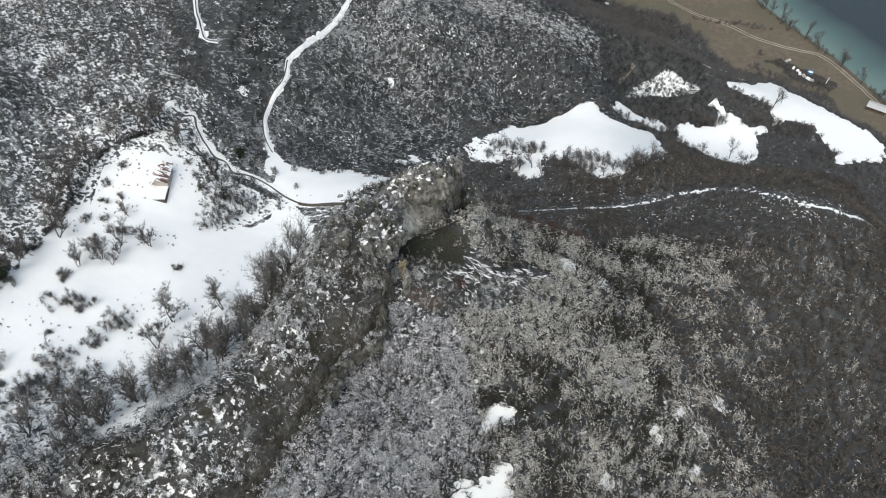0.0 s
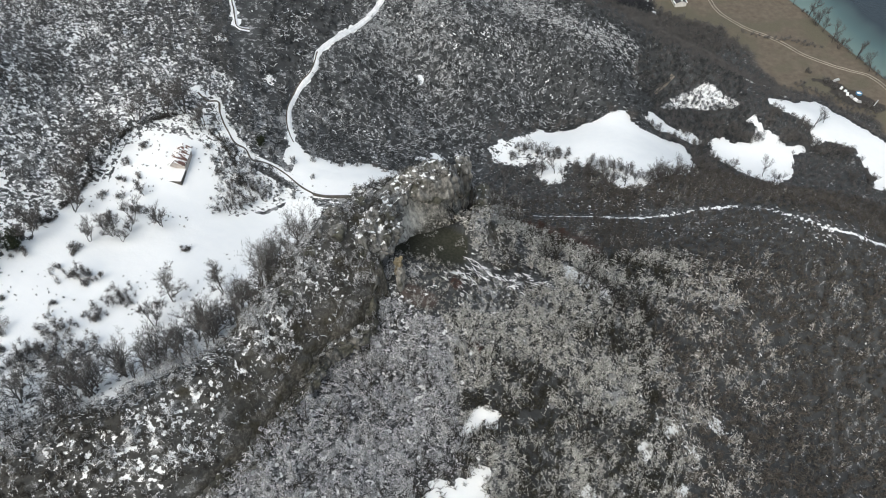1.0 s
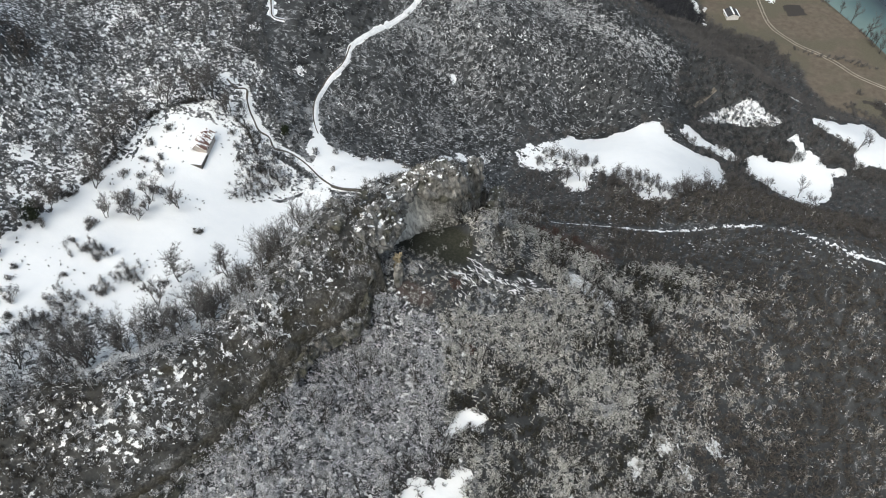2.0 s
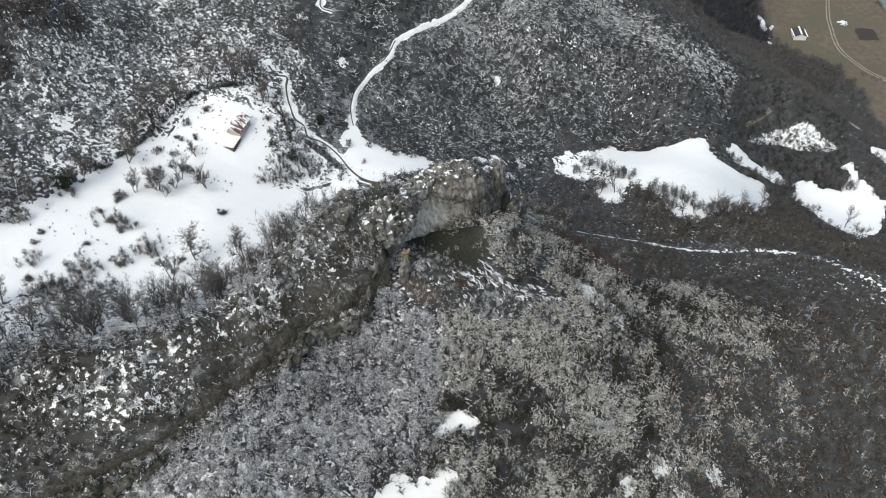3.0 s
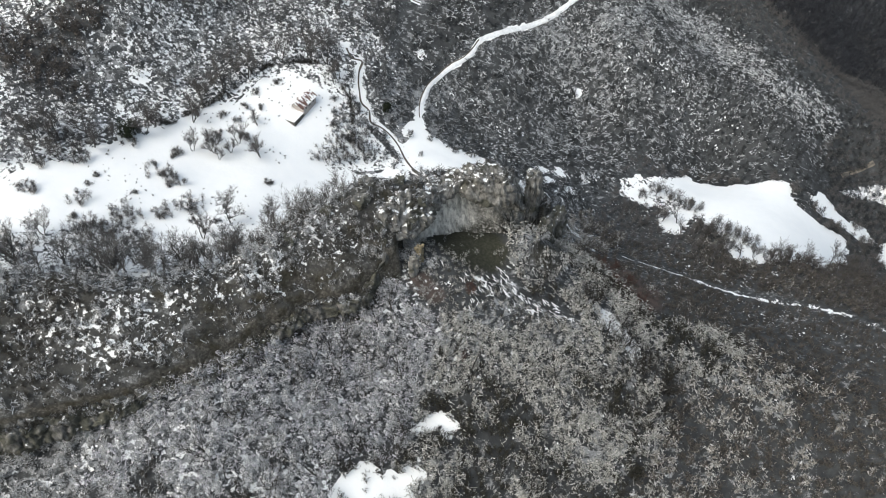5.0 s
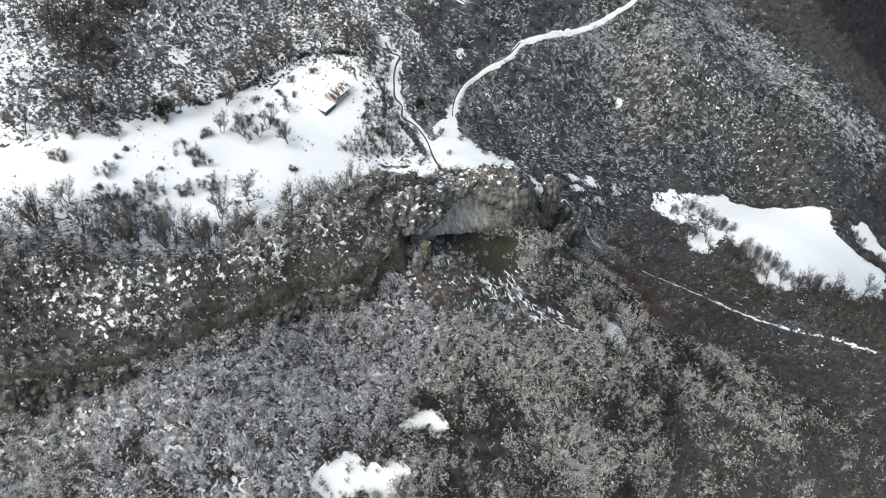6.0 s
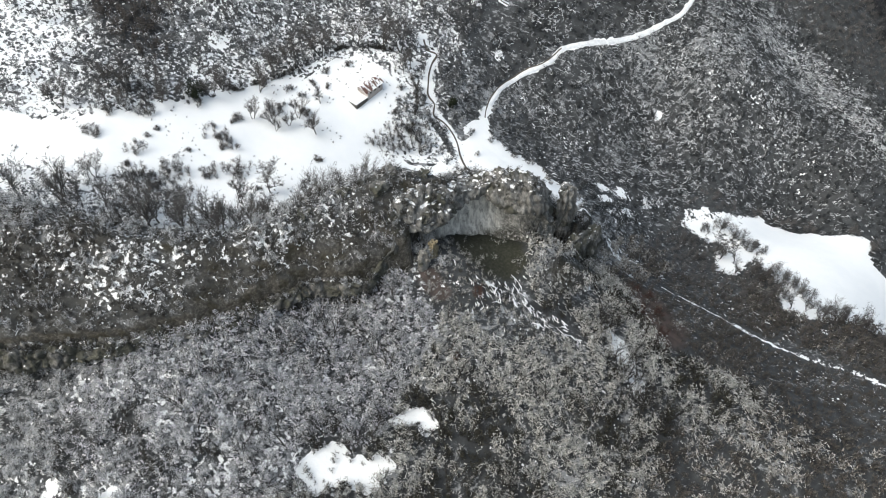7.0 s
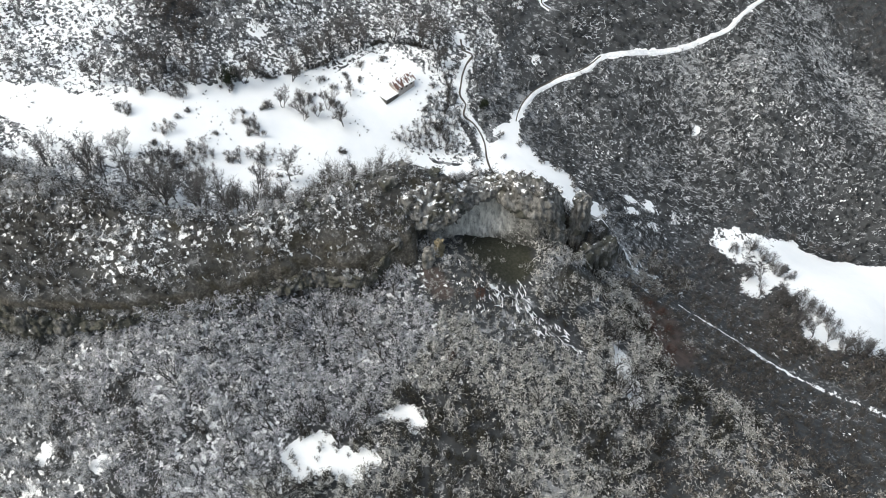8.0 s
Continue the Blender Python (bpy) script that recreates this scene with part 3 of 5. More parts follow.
snow = snow * (1 - smooth(1.3, 2.2, SLOPE) * ~BACK) * (1 - 0.7 * smooth(14, 7, np.hypot(X + 5, Y - 143))) * (1 - 0.16 * smooth(1.2, 0.8, ((X - 1) / 12) ** 2 + ((Y - 129) / 12) ** 2))
rock = np.clip(smooth(0.9, 1.5, SLOPE) * ~BACK * (1 - 0.85 * hill) + 0.45 * RIDGE, 0, 1)
# oval over the cave floor where moss and cave shade are coloured in
moss_shade = smooth(1.25, 0.8, ((X + 3.5) / 10) ** 2 + ((Y - 142) / 8.5) ** 2 + 0.35 * fbm(X, Y, 4, 3, 59))
plough = np.maximum(smooth(-1, 1, in_outline(X, Y, PLOUGHED)), smooth(-2, 2, in_outline(X, Y, YARD) + 3 * fbm(X, Y, 6, 3, 75)))
# ploughed soil and yard, then the gully's shade as a dark strip
track = np.maximum.reduce([0.8 * plough, 0.6 * smooth(1.1, 0.3, from_line(X, Y, GULLY) + 1.3 * fbm(X, Y, 4, 3, 67))])
russet = 0.8 * smooth(1.2, 0.7, ((X + 4.5) / 4.5) ** 2 + ((Y - 121.5) / 3) ** 2 + 0.5 * fbm(X, Y, 3, 3, 58))
russet = np.maximum(russet, smooth(-2, 3, in_outline(X, Y, RUSSET_GROUND) + 4 * fbm(X, Y, 7, 3, 79)))
nx, ny = len(gx), len(gy)
idx = np.arange(nx * ny).reshape(ny, nx)
quads = np.stack([idx[:-1, :-1], idx[:-1, 1:], idx[1:, 1:], idx[1:, :-1]], -1).reshape(-1, 4)
ground_mesh = mesh_from("ground", np.stack([X, Y, Z], -1).reshape(-1, 3), quads, snow=snow, rock=rock, moss_shade=moss_shade, grass=GRASS, track=track, rime=rime, russet=russet)
ground_mesh.polygons.foreach_set("use_smooth", np.ones(len(quads), bool))
ground_mesh.materials.append(GROUND)
tagged(new("ground", ground_mesh), "snow-patched mountain ground with meadows, rock ridge and grassy valley floor", "ground", kind="structure")



def ribbon(name, run, width, lift, mat, label):
    """A worn strip laid along a smoothed run over the ground."""
    pts, r = [], [run[0]] + run + [run[-1]]
    for a, b, c, d in zip(r, r[1:], r[2:], r[3:]):
        n = max(3, int(math.hypot(c[0] - b[0], c[1] - b[1]) / 0.45))
        for i in range(n):
            t = i / n
            pts.append([0.5 * (2 * b[k] + (c[k] - a[k]) * t + (2 * a[k] - 5 * b[k] + 4 * c[k] - d[k]) * t * t + (3 * b[k] - a[k] - 3 * c[k] + d[k]) * t**3) for k in (0, 1)])
    pts = np.array(pts)
    pts = pts + 0.25 * np.stack([fbm(pts[:, 0], pts[:, 1], 4, 2, 80), fbm(pts[:, 0], pts[:, 1], 4, 2, 81)], -1)
    d = np.gradient(pts, axis=0)
    d /= np.linalg.norm(d, axis=1, keepdims=True) + 1e-9
    side = np.stack([-d[:, 1], d[:, 0]], -1) * (width / 2 * (1 + 0.35 * fbm(pts[:, 0], pts[:, 1], 3, 2, 82)))[:, None]
    rows = []
    for off, up in ((1.0, -0.35), (0.9, 0.0), (-0.9, 0.0), (-1.0, -0.35)):
        q = pts + side * off
        rows.append(np.stack([q[:, 0], q[:, 1], height(q[:, 0], q[:, 1]) + lift + up], -1))
    grid = np.stack(rows, 1)
    k = np.arange(len(pts) * 4).reshape(-1, 4)
    faces = np.concatenate([np.stack([k[:-1, i], k[:-1, i + 1], k[1:, i + 1], k[1:, i]], -1) for i in range(3)])
    me = mesh_from(name, grid.reshape(-1, 3), faces)
    me.materials.append(mat)
    return tagged(new(name, me), label, "path", kind="structure")


EARTH = plain_material("trodden_earth", [(0.045, 0.038, 0.032), (0.085, 0.072, 0.060), (0.14, 0.12, 0.10)], 1.4)
DUST = plain_material("pale_dirt_road", [(0.16, 0.14, 0.11), (0.26, 0.23, 0.19), (0.33, 0.30, 0.25)], 0.7)
ROAD_SNOW = plain_material("trodden_snow", [(0.55, 0.57, 0.60), (0.74, 0.76, 0.79), SNOW], 0.9)
ribbon("snowy_road", ROAD[:-2], 1.85, 0.04, ROAD_SNOW, "snow-covered road winding up the far hillside")
ribbon("footpath", TRAIL, 0.6, 0.10, EARTH, "dark trodden footpath through the snow")
ribbon("footpath", [(-57.6, 252), (-58.3, 243), (-61.3, 233), (-62.6, 222), (-60.6, 213), (-57.5, 208)], 0.4, 0.10, EARTH, "dark trodden line along the snowy road")
ribbon("snowy_road", HILL_TRAIL, 2.0, 0.04, ROAD_SNOW, "snow-covered footpath climbing the wooded hillside")
ribbon("footpath", HILL_TRAIL, 0.5, 0.10, EARTH, "dark trodden footpath on the snowy hill")
for off in (-0.95, 0.95):
    ribbon("dirt_road", [(a + 0.8 * off, b + 0.6 * off) for a, b in VALLEY_ROAD], 0.8, 0.12, DUST, "pale wheel rut of the dirt road along the valley floor")
ribbon("hill_track", [(81, 319), (86.4, 329), (92, 338)], 1.8, 0.12, DUST, "short pale track in the dark woods")
# river
wx, wy = np.meshgrid(np.linspace(100, 700, 76), np.linspace(-100, 700, 101))
wd, _, ws = line_near(wx, wy, [(a, b, 0) for a, b in BANK])
deep = np.where(ws > 0, wd, 0) / 60 + 0.12 * fbm(wx, wy, 30, 3, 70)
widx = np.arange(wx.size).reshape(wx.shape)
wq = np.stack([widx[:-1, :-1], widx[:-1, 1:], widx[1:, 1:], widx[1:, :-1]], -1).reshape(-1, 4)
river_mesh = mesh_from("water", np.stack([wx, wy, np.full(wx.shape, FLOOD)], -1).reshape(-1, 3), wq, deep=np.clip(deep, 0, 1))
river_mesh.materials.append(WATER)
tagged(new("water", river_mesh), "green-grey river running past the grassy valley floor", "river", kind="structure")


# ---- woods and scrub ----
rng = np.random.default_rng(7)


def blade(p, d, length, width, out):
    """A thin twig: a long triangle from p along d."""
    side = np.cross(d, rng.normal(size=3))
    side /= np.linalg.norm(side) + 1e-9
    out.extend([p - side * width / 2, p + side * width / 2, p + d * length])


def bush_shape(tall, wide, stems, twigs, twig_len, twig_wide, stem_wide=0.12):
    """Triangles of one leafless bush or small tree, its foot at the origin, and which of them carry rime."""
    out, tips = [], []
    for _ in range(stems):
        a, lean = rng.uniform(0, 2 * np.pi), rng.uniform(0.1, 0.9) * wide
        foot = np.array([0.25 * wide * np.cos(a), 0.25 * wide * np.sin(a), -0.3]) * rng.uniform(0, 1)
        end = np.array([lean * np.cos(a), lean * np.sin(a), tall * rng.uniform(0.6, 0.95)])
        d = end - foot
        size = np.linalg.norm(d)
        blade(foot, d / size, size, stem_wide, out)
        tips.append((foot, end))
        for _ in range(2):
            p = foot + d * rng.uniform(0.3, 0.7)
            q = d / size + rng.normal(size=3) * 0.5
            blade(p, q / np.linalg.norm(q), size * 0.45, stem_wide * 0.6, out)
    plain = len(out) // 3
    for _ in range(twigs):
        foot, end = tips[rng.integers(len(tips))]
        s = rng.uniform(0.35, 1.05)
        p = foot + (end - foot) * s + rng.normal(size=3) * wide * 0.22
        d = rng.normal(size=3) * (1, 1, 0.7) + (0, 0, 0.45)
        d /= np.linalg.norm(d)
        blade(p, d, twig_len * rng.uniform(0.5, 1.4), twig_wide * rng.uniform(0.6, 1.4), out)
    tris = np.array(out).reshape(-1, 3, 3)
    return tris, np.arange(len(tris)) >= plain


def scatter(shapes, places, scales, frosts):
    """One mesh's triangles: a random shape at each place."""
    verts, loads = [], []
    pick = rng.integers(len(shapes), size=len(places))
    for k, (shape, rimed) in enumerate(shapes):
        sel = np.nonzero(pick == k)[0]
        if not len(sel):
            continue
        a = rng.uniform(0, 2 * np.pi, len(sel))
        c, s = np.cos(a), np.sin(a)
        R = np.zeros((len(sel), 3, 3))
        R[:, 0, 0], R[:, 0, 1], R[:, 1, 0], R[:, 1, 1], R[:, 2, 2] = c, -s, s, c, 1
        flat = shape.reshape(-1, 3)
        v = np.einsum("nij,kj->nki", R, flat) * scales[sel][:, None, None] + places[sel][:, None, :]
        verts.append(v.reshape(-1, 3))
        load = np.where(np.repeat(rimed, 3)[None, :], frosts[sel][:, None], -3.0)
        loads.append(load.ravel())
    verts, loads = np.concatenate(verts), np.concatenate(loads)
    return verts, np.arange(len(verts)).reshape(-1, 3), loads


def spots(x0, x1, y0, y1, gap):
    """Jittered places over a rectangle."""
    xs, ys = np.meshgrid(np.arange(x0, x1, gap), np.arange(y0, y1, gap))
    x = (xs + rng.uniform(-0.5, 0.5, xs.shape) * gap).ravel()
    y = (ys + rng.uniform(-0.5, 0.5, xs.shape) * gap).ravel()
    return x, y


def slope_at(x, y):
    return np.hypot(height(x + 0.7, y) - height(x - 0.7, y), height(x, y + 0.7) - height(x, y - 0.7)) / 1.4


def bare(x, y):
    """True where nothing grows: open snow, tracks, water, grass."""
    db, _, sb = line_near(x, y, [(a, b, 0) for a, b in BANK])
    no = (open_ground(x, y) > 0.35) & ~on_ridge(x, y)
    no |= (grassland(x, y) > 0.5) | (sb > 0)
    no |= (from_line(x, y, SIDE_PATH) < 1.9) | (from_line(x, y, ROAD) < 1.7)
    for run in LEDGES:
        no |= from_line(x, y, run) < 2.4
    for px, py, r, k in SNOW_SPOTS:
        no |= (np.hypot(x - px, y - py) < r * 0.9) & (k > 0.61)
    return no


def on_ridge(x, y):
    top, de, dc, front = ridge_parts(x, y)
    return top + 1.3 * fbm(x, y, 6, 4, 21) > height(x, y) - 0.1


def stuff(name, label, category, shapes, x, y, lo, hi, mat, gain=1.0, bias=0.0):
    z = height(x, y)
    f = np.clip(frost(x, y, z) * gain + bias, 0, 1)
    sc = rng.uniform(lo, hi, len(x))
    v, t, load = scatter(shapes, np.stack([x, y, z], -1), sc, f)
    me = mesh_from(name, v, t, frost=load)
    me.materials.append(mat)
    return tagged(new(name, me), label, category, kind="stuff")


near_shapes = [bush_shape(5.0, 1.7, 5, 150, 0.62, 0.145, 0.15) for _ in range(9)]
olive_shapes = [bush_shape(4.6, 1.7, 6, 95, 0.9, 0.19, 0.15) for _ in range(9)]
low_shapes = [bush_shape(1.4, 1.2, 4, 60, 0.5, 0.13) for _ in range(6)]
hill_shapes = [bush_shape(3.2, 1.6, 4, 42, 1.05, 0.32) for _ in range(7)]
far_shapes = [bush_shape(3.4, 1.9, 4, 62, 1.1, 0.24, 0.09) for _ in range(6)]
wood_shapes = [bush_shape(5.5, 1.7, 3, 60, 1.1, 0.16, 0.2) for _ in range(7)]


def in_pit(x, y):
    """The cave floor and the bare rocky rim before it."""
    return (((x + 4) / 11) ** 2 + ((y - 140) / 14) ** 2 < 1) | (((x - 7) / 14) ** 2 + ((y - 130) / 8.5) ** 2 < 1) | (((x + 4) / 8) ** 2 + ((y - 120.5) / 5) ** 2 < 1)


# slope under the cliff
x, y = spots(-60, 85, 15, 175, 2.2)
ok = ~bare(x, y) & ~on_ridge(x, y) & (slope_at(x, y) < 1.3 + 0.6 * (np.hypot(x - 10, y - 155) < 13)) & (x < 62 + 10 * fbm(x, y, 20, 3, 90)) & ~in_pit(x, y) & (in_outline(x, y, CALM) < 0) & (rng.uniform(size=len(x)) > 0.8 * fan_of_trunks(x, y))
ok &= ~((x < -20) & (y > 100)) & ~((x < 0) & (y > 150))
ok &= (np.hypot(x - 11, y - 153) > 12) | (rng.uniform(size=len(x)) < 0.35)
x, y = x[ok], y[ok]
grey = x + 0.1 * (y - 90) < 6 + 14 * fbm(x, y, 22, 3, 92)
stuff("frosted_scrub", "dense leafless scrub with white-rimed twigs on the slope below the cliff", "scrub", near_shapes, x[grey], y[grey], 0.6, 1.15, SCRUB, 0.95, 0.24)
grey = ~grey
stuff("olive_scrub", "dense olive-grey leafless scrub with patchy rime on the slope below the cave", "scrub", olive_shapes, x[grey], y[grey], 0.6, 1.15, OLIVE_SCRUB, 0.92, 0.02)
x, y = spots(-16, 22, 116, 154, 1.3)
ok = in_pit(x, y) & ~on_ridge(x, y) & (rng.uniform(size=len(x)) < np.where(y > 136, 0.12, 0.95))
x, y = x[ok], y[ok]
stuff("rim_grass", "low withered grass and shrubs on the rocky rim before the cave", "grass", low_shapes, x, y, 0.4, 0.9, OLIVE_SCRUB, 0.7, 0.02)
x, y = spots(-1, 20, 68, 102, 0.9)
edge = open_ground(x, y)
ok = (edge > 0.04) & (rng.uniform(size=len(x)) < np.where(edge < 0.95, 0.75, 0.05))
x, y = x[ok], y[ok]
stuff("glade_shrubs", "small dark shrubs poking out of the snowy glades", "scrub", low_shapes, x, y, 0.45, 1.25, SCRUB, 0.15)
# brown slope towards the path and beyond
x, y = spots(45, 175, 40, 262, 2.3)
x2, y2 = spots(5, 60, 170, 215, 2.4)
x, y = np.r_[x, x2], np.r_[y, y2]
ok = ~bare(x, y) & ~on_ridge(x, y) & ((x >= 62 + 10 * fbm(x, y, 20, 3, 90)) | (y > 172) | (in_outline(x, y, CALM) > 0))
x, y = x[ok], y[ok]
calm = in_outline(x, y, CALM) + 4 * fbm(x, y, 10, 3, 54) > 1
stuff("slope_heath", "low brown-grey heath on the open slope along the path", "heath", low_shapes, x[calm], y[calm], 0.8, 1.5, BROWN_SCRUB, 0.9, 0.14)
x, y = x[~calm], y[~calm]
stuff("brown_scrub", "dense brown leafless scrub with little snow on the lower slope", "scrub", hill_shapes, x, y, 0.6, 1.2, BROWN_SCRUB, 1.1, 0.1)
# ridge top
x, y = spots(-125, 15, 30, 175, 1.35)
ok = on_ridge(x, y) & (slope_at(x, y) < 1.9) & (rng.uniform(size=len(x)) < 0.7 + 0.6 * fbm(x, y, 7, 3, 93))
x, y = x[ok], y[ok]
stuff("ridge_scrub", "low dark scrub and grass tufts on the rocky ridge", "scrub", low_shapes, x, y, 0.5, 1.15, SCRUB, 0.5)
x, y = spots(-125, 12, 30, 175, 1.9)
edge_gap = ridge_parts(x, y)[1] + 5 * fbm(x, y, 9, 3, 78)
ok = on_ridge(x, y) & (slope_at(x, y) < 1.6) & (fbm(x, y, 9, 3, 96) > -0.02) & ((edge_gap > 3) | (y > 112))
x, y = x[ok], y[ok]
stuff("rimed_ridge_scrub", "rimed leafless shrubs in clumps along the rocky ridge", "scrub", near_shapes, x, y, 0.36, 0.7, SCRUB, 0.8)
# far hill
x, y = spots(-75, 125, 178, 420, 2.15)
ok = ~bare(x, y) & ~on_ridge(x, y) & (y > 200 - 0.25 * (x + 75)) & ~((x > 5) & (y < 262 + 0.1 * x))
ok |= ~bare(x, y) & (x < -25) & (y > np.where(x > -47, 190, 178)) & ~on_ridge(x, y) & (in_outline(x, y, CLEARING) < -1)
ok &= rng.uniform(size=len(x)) < np.where(in_outline(x, y, SNOWY_SCRUB) > 0, 0.2, np.where(y > 215, 0.64, 0.85))
x, y = x[ok], y[ok]
over = y > 352 + 5 * fbm(x, y, 15, 3, 53)
stuff("hill_scrub", "dark leafless thicket with snow between on the far hillside", "scrub", hill_shapes, x[~over], y[~over], 0.42, 0.9, HILL_SCRUB, 0.8)
stuff("crest_thicket", "grey-brown leafless thicket behind the crest of the hill", "scrub", far_shapes, x[over], y[over], 0.5, 0.8, GREY_SCRUB, 0.0)
# valley woods
x, y = spots(8, 215, 205, 460, 2.85)
ok = ~bare(x, y) & (in_outline(x, y, MOUND) < 0) & ((in_outline(x, y, SNOWY_SCRUB) < 0) | (rng.uniform(size=len(x)) < 0.22)) & ((x > 72 + 12 * fbm(x, y, 25, 3, 97)) | (y < 262 + 0.1 * x)) & (y > 212 - 0.1 * x)
x, y = x[ok], y[ok]
stuff("valley_thicket", "dark brown leafless thicket between the snowy fields", "scrub", far_shapes, x, y, 0.5, 0.85, GREY_SCRUB, 0.3)
x, y = spots(70, 135, 300, 345, 2.3)
ok = in_outline(x, y, MOUND) + 1.5 * fbm(x, y, 5, 3, 60) > 0
x, y = x[ok], y[ok]
stuff("mound_scrub", "low white-rimed scrub on the snowy mound in the valley", "scrub", low_shapes, x, y, 0.7, 1.2, SCRUB, 0.3, 1.0)
x, y = spots(-30, 150, 372, 540, 3.0)
ok = ~bare(x, y) & ((y > 400) | (in_outline(x, y, FAR_WOOD) > -3))
x, y = x[ok], y[ok]
deep = in_outline(x, y, FAR_WOOD) + 4 * fbm(x, y, 12, 3, 85) > 0
stuff("far_slope_wood", "brown-grey leafless woods on the far slope", "wood", far_shapes, x[~deep], y[~deep], 0.8, 1.4, GREY_SCRUB, 0.0)
# the wood lying in shade: darkened by its twig colour
stuff("far_dark_wood", "wood in the hollow behind the hill, its shade painted as blue-black twigs", "wood", wood_shapes, x[deep], y[deep], 0.9, 1.5, SHADE_SCRUB, 0.0, -0.5)
# wooded hillside above the meadow
x, y = spots(-190, -60, 40, 340, 2.7)
ok = ~bare(x, y) & ~on_ridge(x, y) & ((x < -72) | (y > 186)) & (in_outline(x, y, MEADOW) < -1) & ((x + y < 20) | (x < -62)) & (x + 0.4 * y < 12)
ok &= rng.uniform(size=len(x)) < 0.75 + 0.5 * fbm(x, y, 25, 3, 91) - 0.3 * ((x < -143) & (y < 130)) - 0.3 * smooth(20, 3, -in_outline(x, y, MEADOW) + 9 * fbm(x, y, 14, 3, 57))
x, y = x[ok], y[ok]
deep = in_outline(x, y, DARK_WOOD) + 7 * fbm(x, y, 14, 3, 72) > 3
stuff("dark_wood", "dense dark leafless wood on the hillside above the meadow", "wood", wood_shapes, x[deep], y[deep], 0.7, 1.3, BROWN_WOOD, 0.2)
x2, y2 = spots(-190, -115, 60, 200, 3.0)
deeper = in_outline(x2, y2, DARK_WOOD) + 7 * fbm(x2, y2, 14, 3, 72) > 4
stuff("dark_thicket", "brown-grey undergrowth in the dark hillside wood", "scrub", hill_shapes, x2[deeper], y2[deeper], 0.7, 1.2, BROWN_WOOD, 0.3)
x, y = x[~deep], y[~deep]
stuff("hillside_wood", "bare deciduous trees on the snowy hillside above the meadow", "wood", wood_shapes, x, y, 0.6, 1.25, WOOD_TWIG, 0.3)

# hedge in the gully round the upper meadow
x, y = spots(-116, -62, 134, 202, 0.95)
ok = from_line(x, y, GULLY) + 1.1 * fbm(x, y, 4, 3, 67) < 0.5
x, y = x[ok], y[ok]
stuff("gully_hedge", "dark leafless brush choking the gully round the upper meadow", "brush", low_shapes, x, y, 0.7, 1.4, SCRUB, 0.12)

# ---- snow and rime caught on twigs, tussocks and ledges ----
def snow_strips(name, label, x, y, turn, length, width, lift, mat, curl=0.5):
    """Ragged little drifts, one at each place, each a low dome drawn out along its turn."""
    k, n = len(x), 6
    s = np.linspace(-0.5, 0.5, n)[None, :] * length[:, None]
    half = 0.5 * width[:, None] * np.sqrt(1.02 - (2 * np.linspace(-0.5, 0.5, n)[None, :]) ** 2) * rng.uniform(0.45, 1.35, (k, n))
    sway = np.cumsum(rng.normal(0, curl, (k, n)), axis=1) * width[:, None]
    c, sn = np.cos(turn)[:, None], np.sin(turn)[:, None]
    rows = []
    for side, up in ((-1, -0.06), (0, 0.07), (1, -0.06)):
        off = sway + side * half
        px, py = x[:, None] + c * s - sn * off, y[:, None] + sn * s + c * off
        rows.append(np.stack([px, py, height(px, py) + lift[:, None] + up], -1))
    grid = np.stack(rows, 2)
    grid = grid[np.ptp(grid[..., 2].reshape(k, -1), axis=1) < 0.5 + 1.1 * length]
    i = np.arange(len(grid) * n * 3).reshape(-1, n, 3)
    quads = np.concatenate([np.stack([i[:, :-1, j], i[:, 1:, j], i[:, 1:, j + 1], i[:, :-1, j + 1]], -1).reshape(-1, 4) for j in (0, 1)])
    me = mesh_from(name, grid.reshape(-1, 3), quads)
    me.materials.append(mat)
    return tagged(new(name, me), label, "snow", kind="stuff")


def rime_material(name, tones):
    """Rime and old snow, each drift a little lighter or darker than the next."""
    m, n, l, b = material(name)
    g = n.new("ShaderNodeNewGeometry")
    both = math2(n, l, "ADD", math2(n, l, "MULTIPLY", g.outputs["Random Per Island"], 0.7), math2(n, l, "MULTIPLY", noise_at(n, l, 3.0, 4), 0.3))
    l.new(ramp(n, l, both, *[((i + 0.3) / len(tones), c) for i, c in enumerate(tones)]), b.inputs["Base Color"])
    b.inputs["Roughness"].default_value = 0.9
    return m


def drawn(k, lo, hi):
    return rng.uniform(lo, hi, k)


CRISP_SNOW = rime_material("crisp_snow", [(0.62, 0.64, 0.67), (0.78, 0.80, 0.83), SNOW])
RIDGE_SNOW = rime_material("ridge_snow", [(0.24, 0.25, 0.265), (0.38, 0.395, 0.41), (0.56, 0.58, 0.60), (0.82, 0.84, 0.865)])
HILL_RIME = rime_material("hill_rime", [(0.20, 0.21, 0.22), (0.30, 0.315, 0.33), (0.46, 0.48, 0.50), (0.68, 0.70, 0.73)])
OLIVE_RIME = rime_material("olive_rime", [(0.17, 0.17, 0.16), (0.27, 0.27, 0.258), (0.38, 0.38, 0.368), (0.54, 0.54, 0.53)])
BLUE_RIME = rime_material("blue_grey_rime", [(0.222, 0.222, 0.245), (0.335, 0.333, 0.37), (0.465, 0.46, 0.505), (0.625, 0.618, 0.665)])


